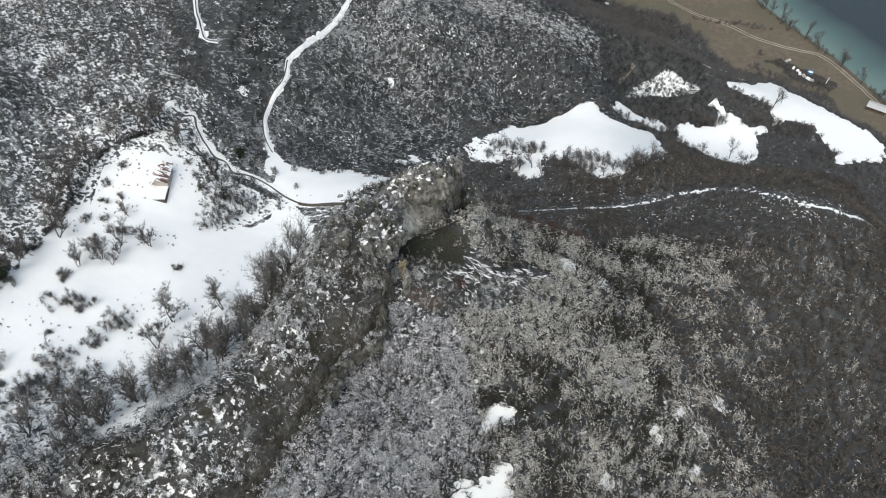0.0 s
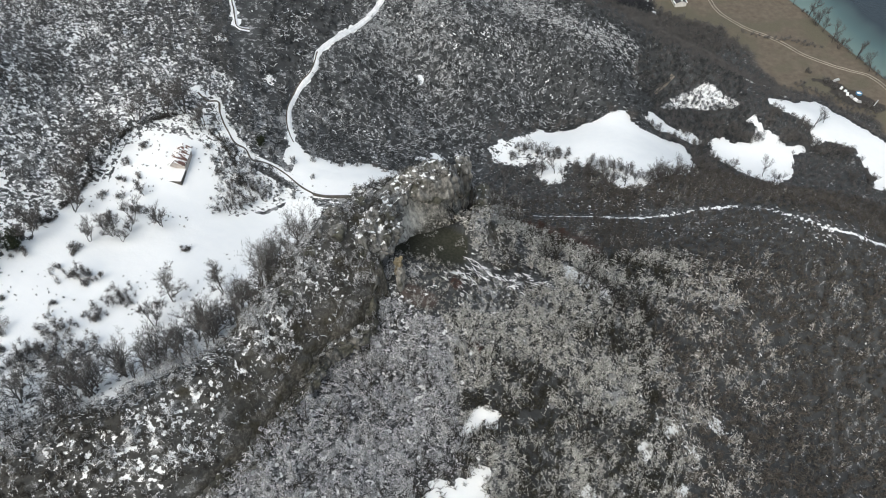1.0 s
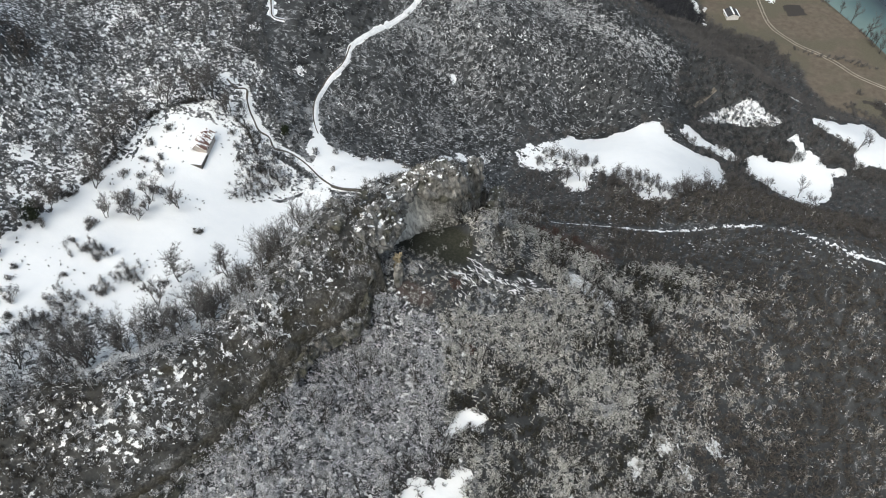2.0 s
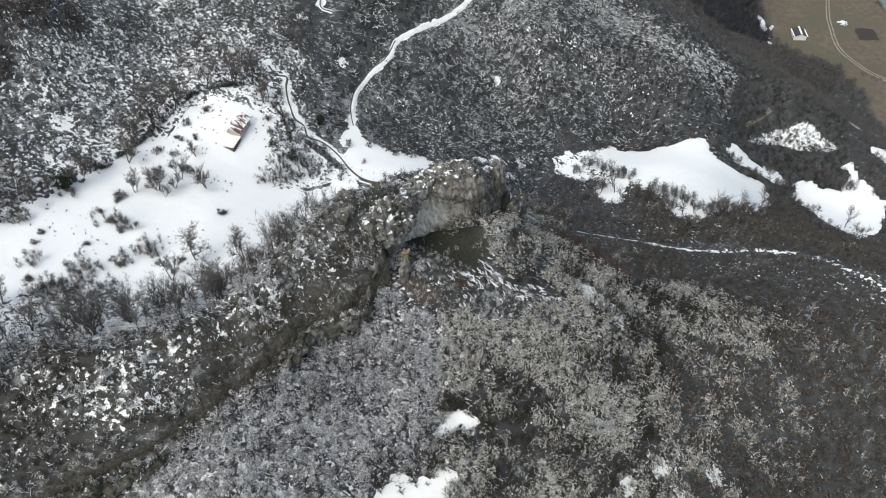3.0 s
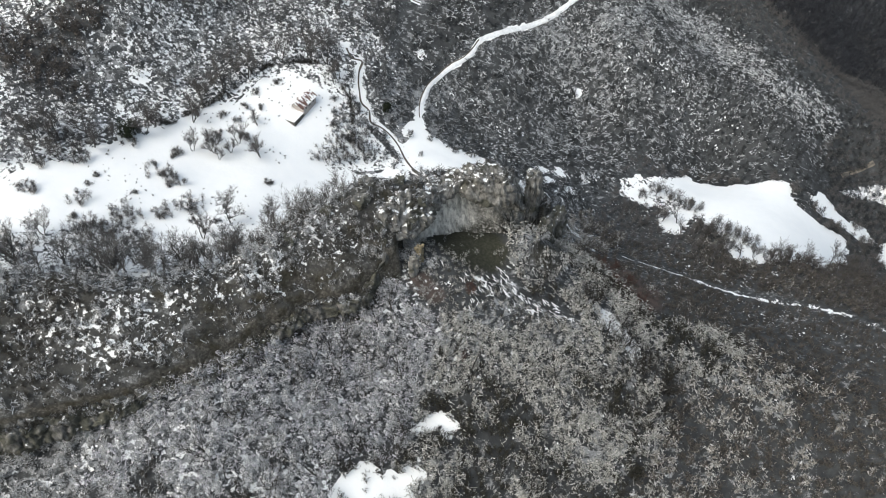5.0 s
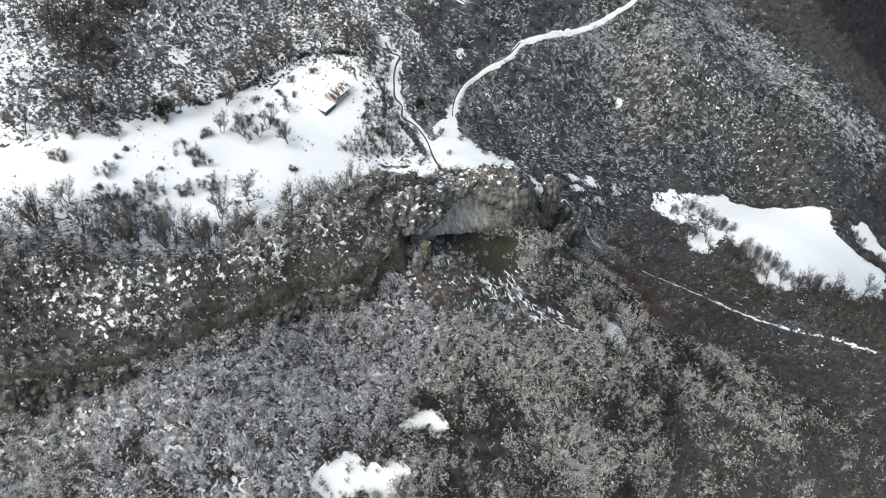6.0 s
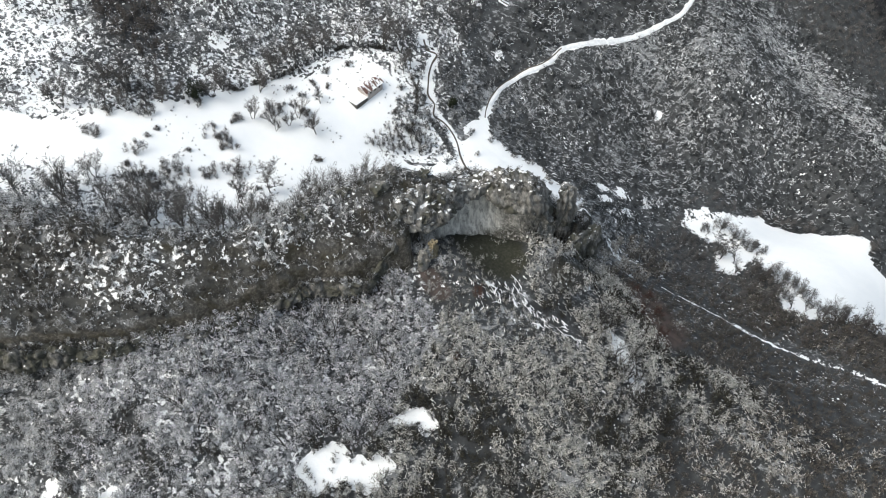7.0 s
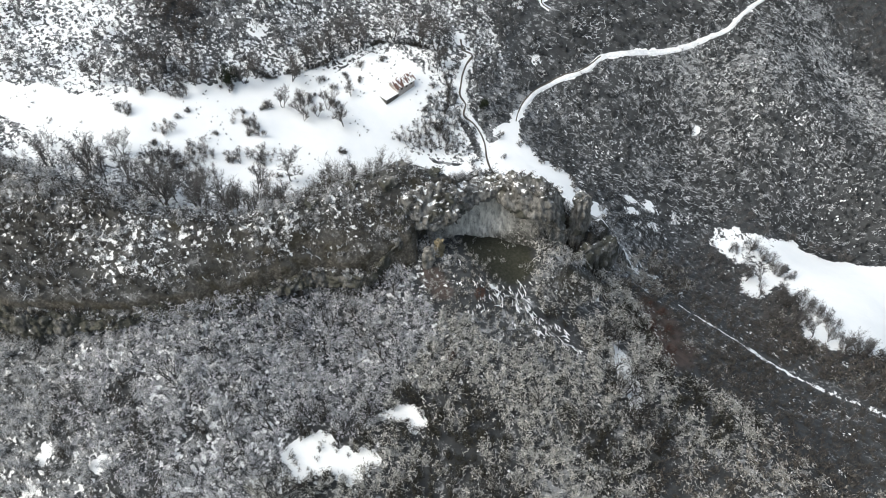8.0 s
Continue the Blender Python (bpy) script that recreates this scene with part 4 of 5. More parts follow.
def clumps(x, y, lo, hi, spread):
    """Each place becomes a cluster of a few, drawn out along the wind."""
    many = rng.integers(lo, hi + 1, len(x))
    x, y = np.repeat(x, many), np.repeat(y, many)
    far = rng.normal(0, spread, len(x))
    turn = rng.normal(0.96, 0.5, len(x))
    return x + far * np.cos(turn) + rng.normal(0, spread * 0.45, len(x)), y + far * np.sin(turn) + rng.normal(0, spread * 0.45, len(x))


# ridge
x, y = spots(-125, 4, 30, 150, 2.3)
ok = on_ridge(x, y) & (ridge_parts(x, y)[1] > 4 + 2.5 * fbm(x, y, 6, 3, 78)) & (slope_at(x, y) < 1.8) & (rng.uniform(size=len(x)) < 0.32 + 0.7 * fbm(x, y, 9, 3, 121))
x, y = clumps(x[ok], y[ok], 2, 10, 0.95)
k = len(x)
snow_strips("snow_drifts", "crisp patches of snow on tussocks and rocks of the ridge", x, y, rng.normal(0.9, 0.7, k), 0.2 + 1.1 * drawn(k, 0, 1) ** 2, 0.09 + 0.26 * drawn(k, 0, 1) ** 2, drawn(k, 0.2, 0.8), RIDGE_SNOW, 1.1)
x, y = spots(-125, 4, 30, 165, 1.1)
ok = on_ridge(x, y) & (ridge_parts(x, y)[1] > 3.2 + 2 * fbm(x, y, 6, 3, 78)) & (slope_at(x, y) < 2.2) & (rng.uniform(size=len(x)) < 0.3 + 0.7 * fbm(x, y, 6, 3, 126))
x, y = x[ok], y[ok]
k = len(x)
snow_strips("snow_flecks", "small flecks of snow on tussocks along the ridge", x, y, rng.uniform(0, 3.1, k), drawn(k, 0.2, 0.7), drawn(k, 0.1, 0.3), drawn(k, 0.2, 0.8), HILL_RIME)
# rocky rim before the cave, with its long broken ledges
runs = [(a, b) for run in LEDGES for a, b in zip(run, run[1:]) for _ in range(5)]
f, g = rng.uniform(0, 1, len(runs)), rng.normal(0, 0.4, (2, len(runs)))
lx = np.array([a[0] + t * (b[0] - a[0]) for (a, b), t in zip(runs, f)]) + g[0]
ly = np.array([a[1] + t * (b[1] - a[1]) for (a, b), t in zip(runs, f)]) + g[1]
x, y = spots(-6, 30, 116, 146, 2.0)
ok = (((x - 11) / 17) ** 2 + ((y - 131) / 10) ** 2 < 1) & ((x + 3.5) ** 2 + (y - 142) ** 2 > 90) & (rng.uniform(size=len(x)) < 0.3 + 0.8 * fbm(x, y, 6, 3, 122))
x, y = x[ok], y[ok]
x, y = clumps(x, y, 1, 4, 0.5)
x, y = np.r_[lx, x], np.r_[ly, y]
k = len(x)
wide = np.where(np.arange(k) < len(lx), 0.2, 0.0)
snow_strips("snow_streaks", "jagged white streaks of snow on rock ledges before the cave", x, y, rng.normal(-0.35, 0.4, k), drawn(k, 0.5, 2.0) + 2 * wide, drawn(k, 0.11, 0.34) + 0.6 * wide, drawn(k, 0.5, 1.2), CRISP_SNOW)
# far hill
x, y = spots(-72, 72, 205, 345, 2.2)
ok = ~bare(x, y) & (y > 214 - 0.2 * x) & (y > 262 + 0.1 * x - 60 * (x < 6)) & ((x < -58) | (x > -40) | (y < 250) | (x > -52))
load = frost(x, y, height(x, y))
ok &= rng.uniform(size=len(x)) < 0.28 + 0.5 * load + 0.75 * fbm(x, y, 16, 4, 123)
x, y = clumps(x[ok], y[ok], 2, 6, 0.8)
k = len(x)
snow_strips("hill_rime", "strokes of wind-driven snow on the thicket of the far hillside", x, y, rng.normal(0.96, 0.6, k), drawn(k, 0.5, 1.7), drawn(k, 0.14, 0.36), drawn(k, 0.8, 2.0), HILL_RIME, 0.8)
x, y = spots(-20, 75, 312, 352, 1.9)
ok = ~bare(x, y) & (rng.uniform(size=len(x)) < 0.75 * np.exp(-((from_line(x, y, HILL_CREST) / 8) ** 2)) + 0.5 * fbm(x, y, 7, 3, 127) * (from_line(x, y, HILL_CREST) < 11))
x, y = clumps(x[ok], y[ok], 2, 5, 0.7)
k = len(x)
snow_strips("crest_snow", "bright drifts of snow along the crest of the far hill", x, y, rng.normal(0.96, 0.6, k), drawn(k, 0.6, 1.9), drawn(k, 0.18, 0.45), drawn(k, 0.9, 2.0), RIDGE_SNOW, 0.8)
# slope under the cliff
x, y = spots(-40, 85, 40, 172, 1.9)
ok = ~bare(x, y) & ~on_ridge(x, y) & (slope_at(x, y) < 1.3) & ~in_pit(x, y) & (in_outline(x, y, CALM) < 1) & ~((x < 0) & (y > 118))
load = frost(x, y, height(x, y))
ok &= rng.uniform(size=len(x)) < 1.5 * load - 0.12
x, y = clumps(x[ok], y[ok], 3, 9, 0.65)
grey = x + 0.1 * (y - 90) < 6 + 14 * fbm(x, y, 22, 3, 92)
for name, label, sel, mat in (("blue_rime", "blue-grey rime on the crowns of the scrub below the cliff", grey, BLUE_RIME), ("olive_rime", "olive-grey rime on the crowns of the scrub below the cave", ~grey, OLIVE_RIME)):
    k = int(sel.sum())
    snow_strips(name, label, x[sel], y[sel], rng.normal(0.96, 0.7, k), drawn(k, 0.25, 0.95), drawn(k, 0.10, 0.34), drawn(k, 1.8, 4.0), mat, 0.9)

# ---- crags round the cave ----
LEDGE_SPOTS = []


def crag(name, place, size, seed, label, lumps=1.0, flute=0.5, detail=4, mat=None, square=3.2):
    """A limestone block: a rounded body broken by lumps, ledges and upright flutes."""
    bm = bmesh.new()
    bmesh.ops.create_icosphere(bm, subdivisions=detail, radius=1.0)
    off = Vector((seed * 7.3, seed * 3.1, seed * 5.7))
    for v in bm.verts:
        c = v.co / (abs(v.co.x) ** square + abs(v.co.y) ** square + abs(v.co.z) ** square) ** (1 / square)
        p = Vector((c.x * size[0], c.y * size[1], c.z * size[2]))
        big = noise.ridged_multi_fractal(p * 0.16 + off, 0.9, 2.1, 5, 0.9, 2.0) * lumps * 1.1 - 1.7 * lumps
        fl = noise.noise(Vector((p.x * 0.9, p.y * 0.9, p.z * 0.07)) + off) * flute * 2.0
        small = noise.turbulence(p * 0.7 + off, 3, False) * 0.5 + noise.noise(Vector((p.x * 2.4, p.y * 2.4, p.z * 1.1)) + off) * 0.3 * min(1.0, lumps)
        n = Vector((v.co.x, v.co.y, v.co.z * 0.6)).normalized()
        flat = 1.0 - 0.3 * max(0.0, v.co.z) ** 3
        v.co = Vector((p.x, p.y, p.z * flat)) + n * (big + fl * (1 - abs(v.co.z)) + small)
    me = bpy.data.meshes.new(name)
    bm.to_mesh(me)
    bm.free()
    me.materials.append(mat or ROCK)
    ob = new(name, me)
    ob.matrix_world = pose(*place)
    return tagged(ob, label, "rock", "crags of the cave ridge")


OCHRE = plain_material("ochre_limestone", [(0.09, 0.075, 0.052), (0.22, 0.185, 0.12), (0.36, 0.33, 0.25)], 1.3, 0.9, 0.6, 0.3)
WARM_ROCK = rock_material("warm_grey_limestone", 0.78, 2.4, 0.52, (0.10, 0.24, 0.36, 0.48))


def resample(rows, per):
    """A smooth curve through rows of points, with that many steps from one to the next."""
    ends, out = np.concatenate([rows[:1], rows, rows[-1:]]), []
    for a, b, c, d in zip(ends, ends[1:], ends[2:], ends[3:]):
        for t in np.arange(per) / per:
            out.append(0.5 * (2 * b + (c - a) * t + (2 * a - 5 * b + 4 * c - d) * t**2 + (3 * b - a - 3 * c + d) * t**3))
    return np.array(out + [rows[-1]])


def cliff_column(px, py, lip, out, seed):
    """One upright section of the cliff: crown, lip, overhang, recess and foot."""
    ox, oy = out
    foot = float(height(px + 3.5 * ox, py + 3.5 * oy))
    tall = max(3.0, lip - foot)
    n1, n2 = noise.noise(Vector((seed * 0.61, 3.1, 0))), noise.noise(Vector((seed * 0.83, 9.7, 4)))
    over, hollow = 1.6 + 1.6 * n1, 0.3 + 1.5 * n2
    rows = [(-4.5, None), (-2.4, 0.15), (0.2, 0.1), (over, -0.22 * tall), (over + 0.3, -(0.42 + 0.2 * n2) * tall), (0.6 - hollow, -(0.55 + 0.2 * n2) * tall), (-0.6 - hollow, -0.75 * tall), (0.8, -tall - 0.3), (1.6, -tall - 4)]
    made = []
    for d, dz in rows:
        x, y = px + d * ox, py + d * oy
        made.append((x, y, float(height(x, y)) - 0.8 if dz is None else lip + dz))
    return made


# the cave from its pillar to the tower: crest rows first, then lip, roof, back wall and foot
CAVE = [
    [(-20, 121, 65), (-16, 121.5, 64), (-13, 121.5, 61), (-12.6, 121.8, 59), (-13.0, 122.8, 57.5), (-14.5, 124.5, 56), (-16, 126, 54), (-14.6, 123.6, 47.5), (-14, 123, 43)],
    [(-20, 126, 66), (-16, 126, 65.5), (-12, 125, 61.5), (-10.6, 125.2, 59), (-10.5, 126.2, 57), (-12.5, 128.5, 56), (-13.6, 130, 53.5), (-11.6, 129, 47), (-11, 128.5, 43)],
    [(-20, 131, 66), (-15.5, 131, 66), (-11.8, 130.2, 63.5), (-9.6, 129.4, 60), (-9.4, 130.0, 57), (-11.8, 133.2, 55.5), (-13.6, 135.2, 53), (-11.6, 133.4, 46), (-11, 133, 42)],
    [(-20, 135, 63), (-15.5, 135, 64.5), (-11.6, 133.6, 63.4), (-9.0, 132.2, 60.6), (-9.2, 133.0, 57.8), (-12.2, 136.2, 55.8), (-13.8, 138.7, 53), (-11.4, 136.8, 44.6), (-11, 136.4, 40)],
    [(-20.5, 141, 58), (-16, 140.5, 61.5), (-11.6, 139, 62), (-9.6, 137.2, 59.5), (-9.9, 137.8, 57.0), (-12.4, 140.8, 56.2), (-13.8, 142.7, 52.5), (-10.8, 139.6, 43.6), (-10.4, 139.2, 39)],
    [(-20.5, 147, 54), (-15.5, 146.5, 59), (-10.6, 143.6, 60.4), (-9.4, 142.4, 58), (-9.9, 142.9, 56.8), (-11.8, 145.4, 55.6), (-12.6, 146.6, 52.5), (-9.0, 142.8, 42.6), (-8.6, 142.4, 38)],
    [(-17.5, 154.5, 50), (-12.0, 151.5, 60.5), (-8.8, 148.0, 61.6), (-7.0, 146.0, 59.0), (-6.8, 145.8, 55.6), (-8.8, 148.8, 54.6), (-9.6, 150.2, 51), (-6.0, 145.8, 42.4), (-5.6, 145.4, 38)],
    [(-13, 159.5, 48), (-8.6, 154.0, 61.2), (-4.8, 150.0, 61.8), (-3.0, 147.6, 59.0), (-2.9, 147.4, 53.4), (-5.4, 151.2, 52.8), (-6.2, 152.2, 49.5), (-3.0, 147.2, 42.4), (-2.6, 146.6, 38)],
    [(-7, 163.5, 44), (-4.2, 157.4, 59.8), (-1.0, 152.8, 61.0), (1.0, 150.9, 58.0), (1.8, 150.8, 52.6), (-0.2, 154.0, 51.4), (-1.2, 155.2, 48), (0.9, 150.4, 41.6), (1.2, 149.8, 37)],
    [(-3, 166.5, 42), (-1.2, 161.0, 55.5), (1.4, 156.8, 58.2), (3.2, 155.0, 55.6), (3.8, 154.6, 50.0), (2.2, 157.2, 48.8), (1.8, 158.2, 44.5), (3.2, 154.8, 39), (3.6, 154.2, 34)],
    [(-3, 169, 40), (-1.0, 164.5, 47.5), (1.0, 161.4, 50), (2.8, 160.2, 48.5), (3.8, 159.6, 44.5), (3.0, 161.0, 42.5), (2.8, 162.0, 40), (4.2, 160.2, 33), (4.6, 159.6, 29)],
]


def cave_cliff():
    """The whole cliff face: a fluted curtain of limestone with an overhang, hollowed out into the cave."""
    columns, seed = [], 0
    for (x0, y0, z0), (x1, y1, z1) in zip(EDGE[0:9], EDGE[1:10]):
        size = math.hypot(x1 - x0, y1 - y0)
        steps = max(1, round(size / 3.6))
        for i in range(steps):
            f, seed = i / steps, seed + 1
            px, py = x0 + f * (x1 - x0), y0 + f * (y1 - y0)
            at = np.array([px]), np.array([py])
            px, py = px - float(2.6 * fbm(*at, 11, 3, 22)[0]), py - float(2.6 * fbm(*at, 11, 3, 24)[0])
            columns.append(cliff_column(px, py, z0 + f * (z1 - z0) + 0.3, ((y1 - y0) / size, (x0 - x1) / size), seed))
    per = 10
    left, cave = len(columns) * per, (len(columns) + len(CAVE) - 1) * per
    grid = resample(np.array(columns + CAVE, float), per)
    grid = resample(grid.transpose(1, 0, 2), 11).transpose(1, 0, 2)
    nu, nv = grid.shape[:2]
    cross = np.cross(np.gradient(grid, axis=0), np.gradient(grid, axis=1))
    cross /= np.linalg.norm(cross, axis=2, keepdims=True) + 1e-9
    if (cross @ np.array((0.6, -0.6, 0.5))).mean() < 0:
        cross = -cross
    moved = grid.copy()
    for i in range(nu):
        for j in range(nv):
            p, n = Vector(grid[i, j]), cross[i, j]
            steep = 1 - abs(n[2])
            big = noise.ridged_multi_fractal(p * 0.15, 0.9, 2.1, 4, 0.9, 2.0) * 0.7 - 0.9
            flute = noise.noise(Vector((p.x * 0.75, p.y * 0.75, p.z * 0.06))) * 1.1 + noise.noise(Vector((p.x * 1.9, p.y * 1.9, p.z * 0.12))) * 0.5
            small = noise.turbulence(p * 0.6, 3, False) * 0.5 + noise.noise(p * 1.7) * 0.3
            gaps = noise.voronoi(Vector((p.x * 0.28, p.y * 0.28, p.z * 0.2)) + noise.noise_vector(p * 0.3) * 0.35)[0]
            crack = -1.0 * max(0.0, 1 - (gaps[1] - gaps[0]) / 0.16)
            moved[i, j] += n * (1.15 * big + steep * flute + small + crack * (j < 50)) * min(1.0, 0.15 + j / 11)
    root = thing("cave_cliff", (-8, 140, 40), "fluted grey limestone cliff with overhanging dome and shallow cave", "cliff")
    shift = np.array((8.0, -140.0, -40.0))
    roof = 4 * 11 + 5
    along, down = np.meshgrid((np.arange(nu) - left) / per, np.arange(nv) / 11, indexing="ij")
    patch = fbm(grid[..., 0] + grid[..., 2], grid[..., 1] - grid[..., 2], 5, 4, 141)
    # moss plus the recess's shade put into the colour, fullest at the foot
    stain_shade = np.clip(0.75 * smooth(6.0, 8.0, along + 0.9 * patch) + 0.7 * smooth(2.6, 1.4, along) + smooth(6.55, 7.0, down + 0.35 * patch), 0, 1)
    for name, i0, i1, j0, j1, mat, label in (
        ("cliff_face", 0, left, 0, nv - 1, DARK_ROCK, "dark mossy cliff face over the scrub"),
        ("cave_crown", left, cave, 0, roof, CROWN_ROCK, "weathered grey dome with drips and flecks of snow"),
        ("cave_wall", left, cave, roof, nv - 1, PALE_ROCK, "pale streaked back wall of the cave, moss and painted shade at its foot"),
    ):
        piece = moved[i0:i1 + 1, j0:j1 + 1]
        a, b = piece.shape[:2]
        k = np.arange(a * b).reshape(a, b)
        quads = np.stack([k[:-1, :-1], k[1:, :-1], k[1:, 1:], k[:-1, 1:]], -1).reshape(-1, 4)
        me = mesh_from(name, (piece + shift).reshape(-1, 3), quads, stain_shade=stain_shade[i0:i1 + 1, j0:j1 + 1])
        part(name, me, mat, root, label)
    top = moved[:, :30][cross[:, :30, 2] > 0.5][::2]
    LEDGE_SPOTS.extend(Vector(q) for q in top[top[:, 2] > height(top[:, 0], top[:, 1]) - 0.4])


CROWN_ROCK = rock_material("weathered_dome_limestone", 1.0, 1.98, 0.50)
cave_cliff()
crag("rock_tower", (3.0, 165.4, 46.0), (2.4, 2.7, 10.5), 4, "narrow upright limestone tower beside the cave", 0.6, 1.2, 6, CROWN_ROCK)
crag("rock_tower", (8.6, 162.0, 35.0), (2.4, 2.8, 8.5), 12, "lower limestone rib running down from the tower", 0.7, 1.0, 5, DARK_ROCK)
crag("rock_tower", (8.2, 171.5, 29.5), (2.6, 5.5, 8.5), 13, "mossy limestone shoulder stepping down behind the tower", 0.9, 0.8, 5, DARK_ROCK)
crag("rock_pillar", (-8.4, 122.7, 52.6), (0.85, 1.1, 5.2), 5, "pale streaked limestone pillar at the cave mouth", 0.25, 0.5, 5, WARM_ROCK)
crag("stained_rock", (-9.4, 127.2, 51.0), (1.4, 1.5, 5.4), 6, "ochre-stained limestone face inside the cave mouth", 0.7, 1.0, 5, OCHRE, 2.4)
k = 0
for x0, y0, up, size in ((-22, 122, 0.2, 2.0), (-24, 128, 0.0, 1.8), (-19, 134, 0.3, 1.7), (-27, 116, 0.0, 1.6), (-30, 106, -0.3, 1.7), (-12, 150, 0.6, 1.9), (-8, 159, 0.2, 1.6), (-26, 121, 0.5, 1.4)):
    k += 1
    crag("rock_outcrop", (x0, y0, float(height(x0, y0)) + up - 0.3), (size, size * 1.1, size * 1.1), 10 + k, "weathered limestone knob on the ridge crest", 0.6, 0.4, 4, DARK_ROCK)
for x0, y0, size in ((-26.5, 203, 1.1), (-24, 192.5, 0.9), (-33, 186, 0.7)):
    k += 1
    crag("boulder", (x0, y0, float(height(x0, y0)) + 0.3), (size, size, size * 0.8), 10 + k, "dark boulder lying in the snowy clearing", 0.3, 0.1, 3)


picked = random.Random(31).sample(LEDGE_SPOTS, 520)
verts, faces, loads = scatter(low_shapes, np.array([tuple(p) for p in picked]) - (0, 0, 0.15), rng.uniform(0.35, 0.95, len(picked)), np.clip(rng.normal(0.4, 0.25, len(picked)), 0, 1))
ledge_mesh = mesh_from("ledge_scrub", verts, faces, frost=loads)
ledge_mesh.materials.append(SCRUB)
tagged(new("ledge_scrub", ledge_mesh), "low dark shrubs and rimed tufts rooted on the limestone crags", "scrub", kind="stuff")


def dry_wall():
    """A low dry-stone wall carrying the trail round the ridge's foot."""
    root = thing("stone_wall", (0, 0, 0), "low dry-stone wall holding the trail above the meadow", "wall")
    r = random.Random(9)
    run = [(-46, 183.2), (-41, 181.6), (-36, 180.8), (-31, 180.4)]
    for (x0, y0), (x1, y1) in zip(run, run[1:]):
        n = 9
        for i in range(n):
            for row in range(3):
                f = (i + 0.5 + 0.5 * (row % 2)) / n
                px, py = x0 + f * (x1 - x0), y0 + f * (y1 - y0)
                z = float(height(px, py)) - 0.35 + 0.42 * row
                bm = box(bmesh.new(), -0.3, 0.3, -0.25, 0.25, 0, 0.4, 0.05)
                st = part("stone", bm, STONE_WALL, root)
                st.matrix_local = pose(px, py, z, r.uniform(-4, 4), r.uniform(-4, 4), math.degrees(math.atan2(y1 - y0, x1 - x0)) + r.uniform(-6, 6))


# ---- trees standing by themselves ----
def tube(bm, p, q, r0, r1, sides=5):
    d = (q - p).normalized()
    a = d.orthogonal().normalized()
    b = d.cross(a)
    rings = []
    for c, r in ((p, r0), (q, r1)):
        rings.append([bm.verts.new(c + (a * math.cos(2 * math.pi * i / sides) + b * math.sin(2 * math.pi * i / sides)) * r) for i in range(sides)])
    for i in range(sides):
        bm.faces.new((rings[0][i], rings[0][(i + 1) % sides], rings[1][(i + 1) % sides], rings[1][i]))


def bare_tree(tall, wide, seed, label, stems=1, group="", bark=None, twig=None, rime=0.05, twigs=2, forks=(2, 3, 3)):
    """A leafless broad-leaved tree: trunk with limbs, and a crown of twigs."""
    r = random.Random(seed)
    root = new("tree")
    root.empty_display_size = 0.5
    tagged(root, label, "tree", group)
    wood, fine = bmesh.new(), []

    def grow(p, d, length, radius, level):
        joints = 3 if level < 2 else 2
        for j in range(joints):
            d = (d + Vector((r.gauss(0, 0.16), r.gauss(0, 0.16), r.gauss(0.04, 0.08)))).normalized()
            q = p + d * length / joints
            r1 = radius * (1 - 0.6 * (j + 1) / joints)
            if level < 2:
                tube(wood, p, q, radius * (1 - 0.6 * j / joints), r1, 5 if level == 0 else 4)
            else:
                fine.append((p.copy(), q.copy(), max(0.035, radius * 1.2)))
            if level < 3:
                for _ in range(forks[level]):
                    if level == 0 and j == 0 and r.random() < 0.6:
                        continue
                    side = Vector((r.gauss(0, 1), r.gauss(0, 1), r.uniform(0.0, 0.5))).normalized()
                    nd = (d * 0.95 + side * (0.45 + 0.5 * wide / tall) + Vector((0, 0, 0.18))).normalized()
                    grow(q, nd, length * r.uniform(0.42, 0.68), r1 * 0.7 + 0.01, level + 1)
            p = q

    for s in range(stems):
        a = r.uniform(0, 6.28)
        d = Vector((math.cos(a) * 0.3 * (stems > 1), math.sin(a) * 0.3 * (stems > 1), 1)).normalized()
        grow(Vector((0.2 * math.cos(a), 0.2 * math.sin(a), -0.4)), d, tall * r.uniform(0.55, 0.7), 0.022 * tall, 0)
    part("trunk", wood, bark or BARK, root)
    verts = []
    for p, q, w in fine:
        side = (q - p).cross(Vector((r.gauss(0, 1), r.gauss(0, 1), r.gauss(0, 1)))).normalized() * w
        verts += [p - side, p + side, q]
        for _ in range(twigs):
            m = p.lerp(q, r.uniform(0.2, 1.0))
            d = Vector((r.gauss(0, 1), r.gauss(0, 1), r.gauss(0.35, 0.7))).normalized()
            side = d.cross(q - p).normalized() * 0.024
            verts += [m - side, m + side, m + d * r.uniform(0.4, 0.9)]
    me = mesh_from("crown", [tuple(v) for v in verts], np.arange(len(verts)).reshape(-1, 3), frost=np.full(len(verts), rime))
    part("crown", me, twig or TWIG, root, "fine bare twigs")
    return root


STRIP_TREE = "bare grey-brown tree in the belt between meadow and ridge"
belt = [bare_tree(10, 5, 100 + k, STRIP_TREE, 1 + k % 3, "trees of the meadow belt", BARK, BELT_TWIG, 0.25, 1) for k in range(6)]
place_of = random.Random(5)
made = 0
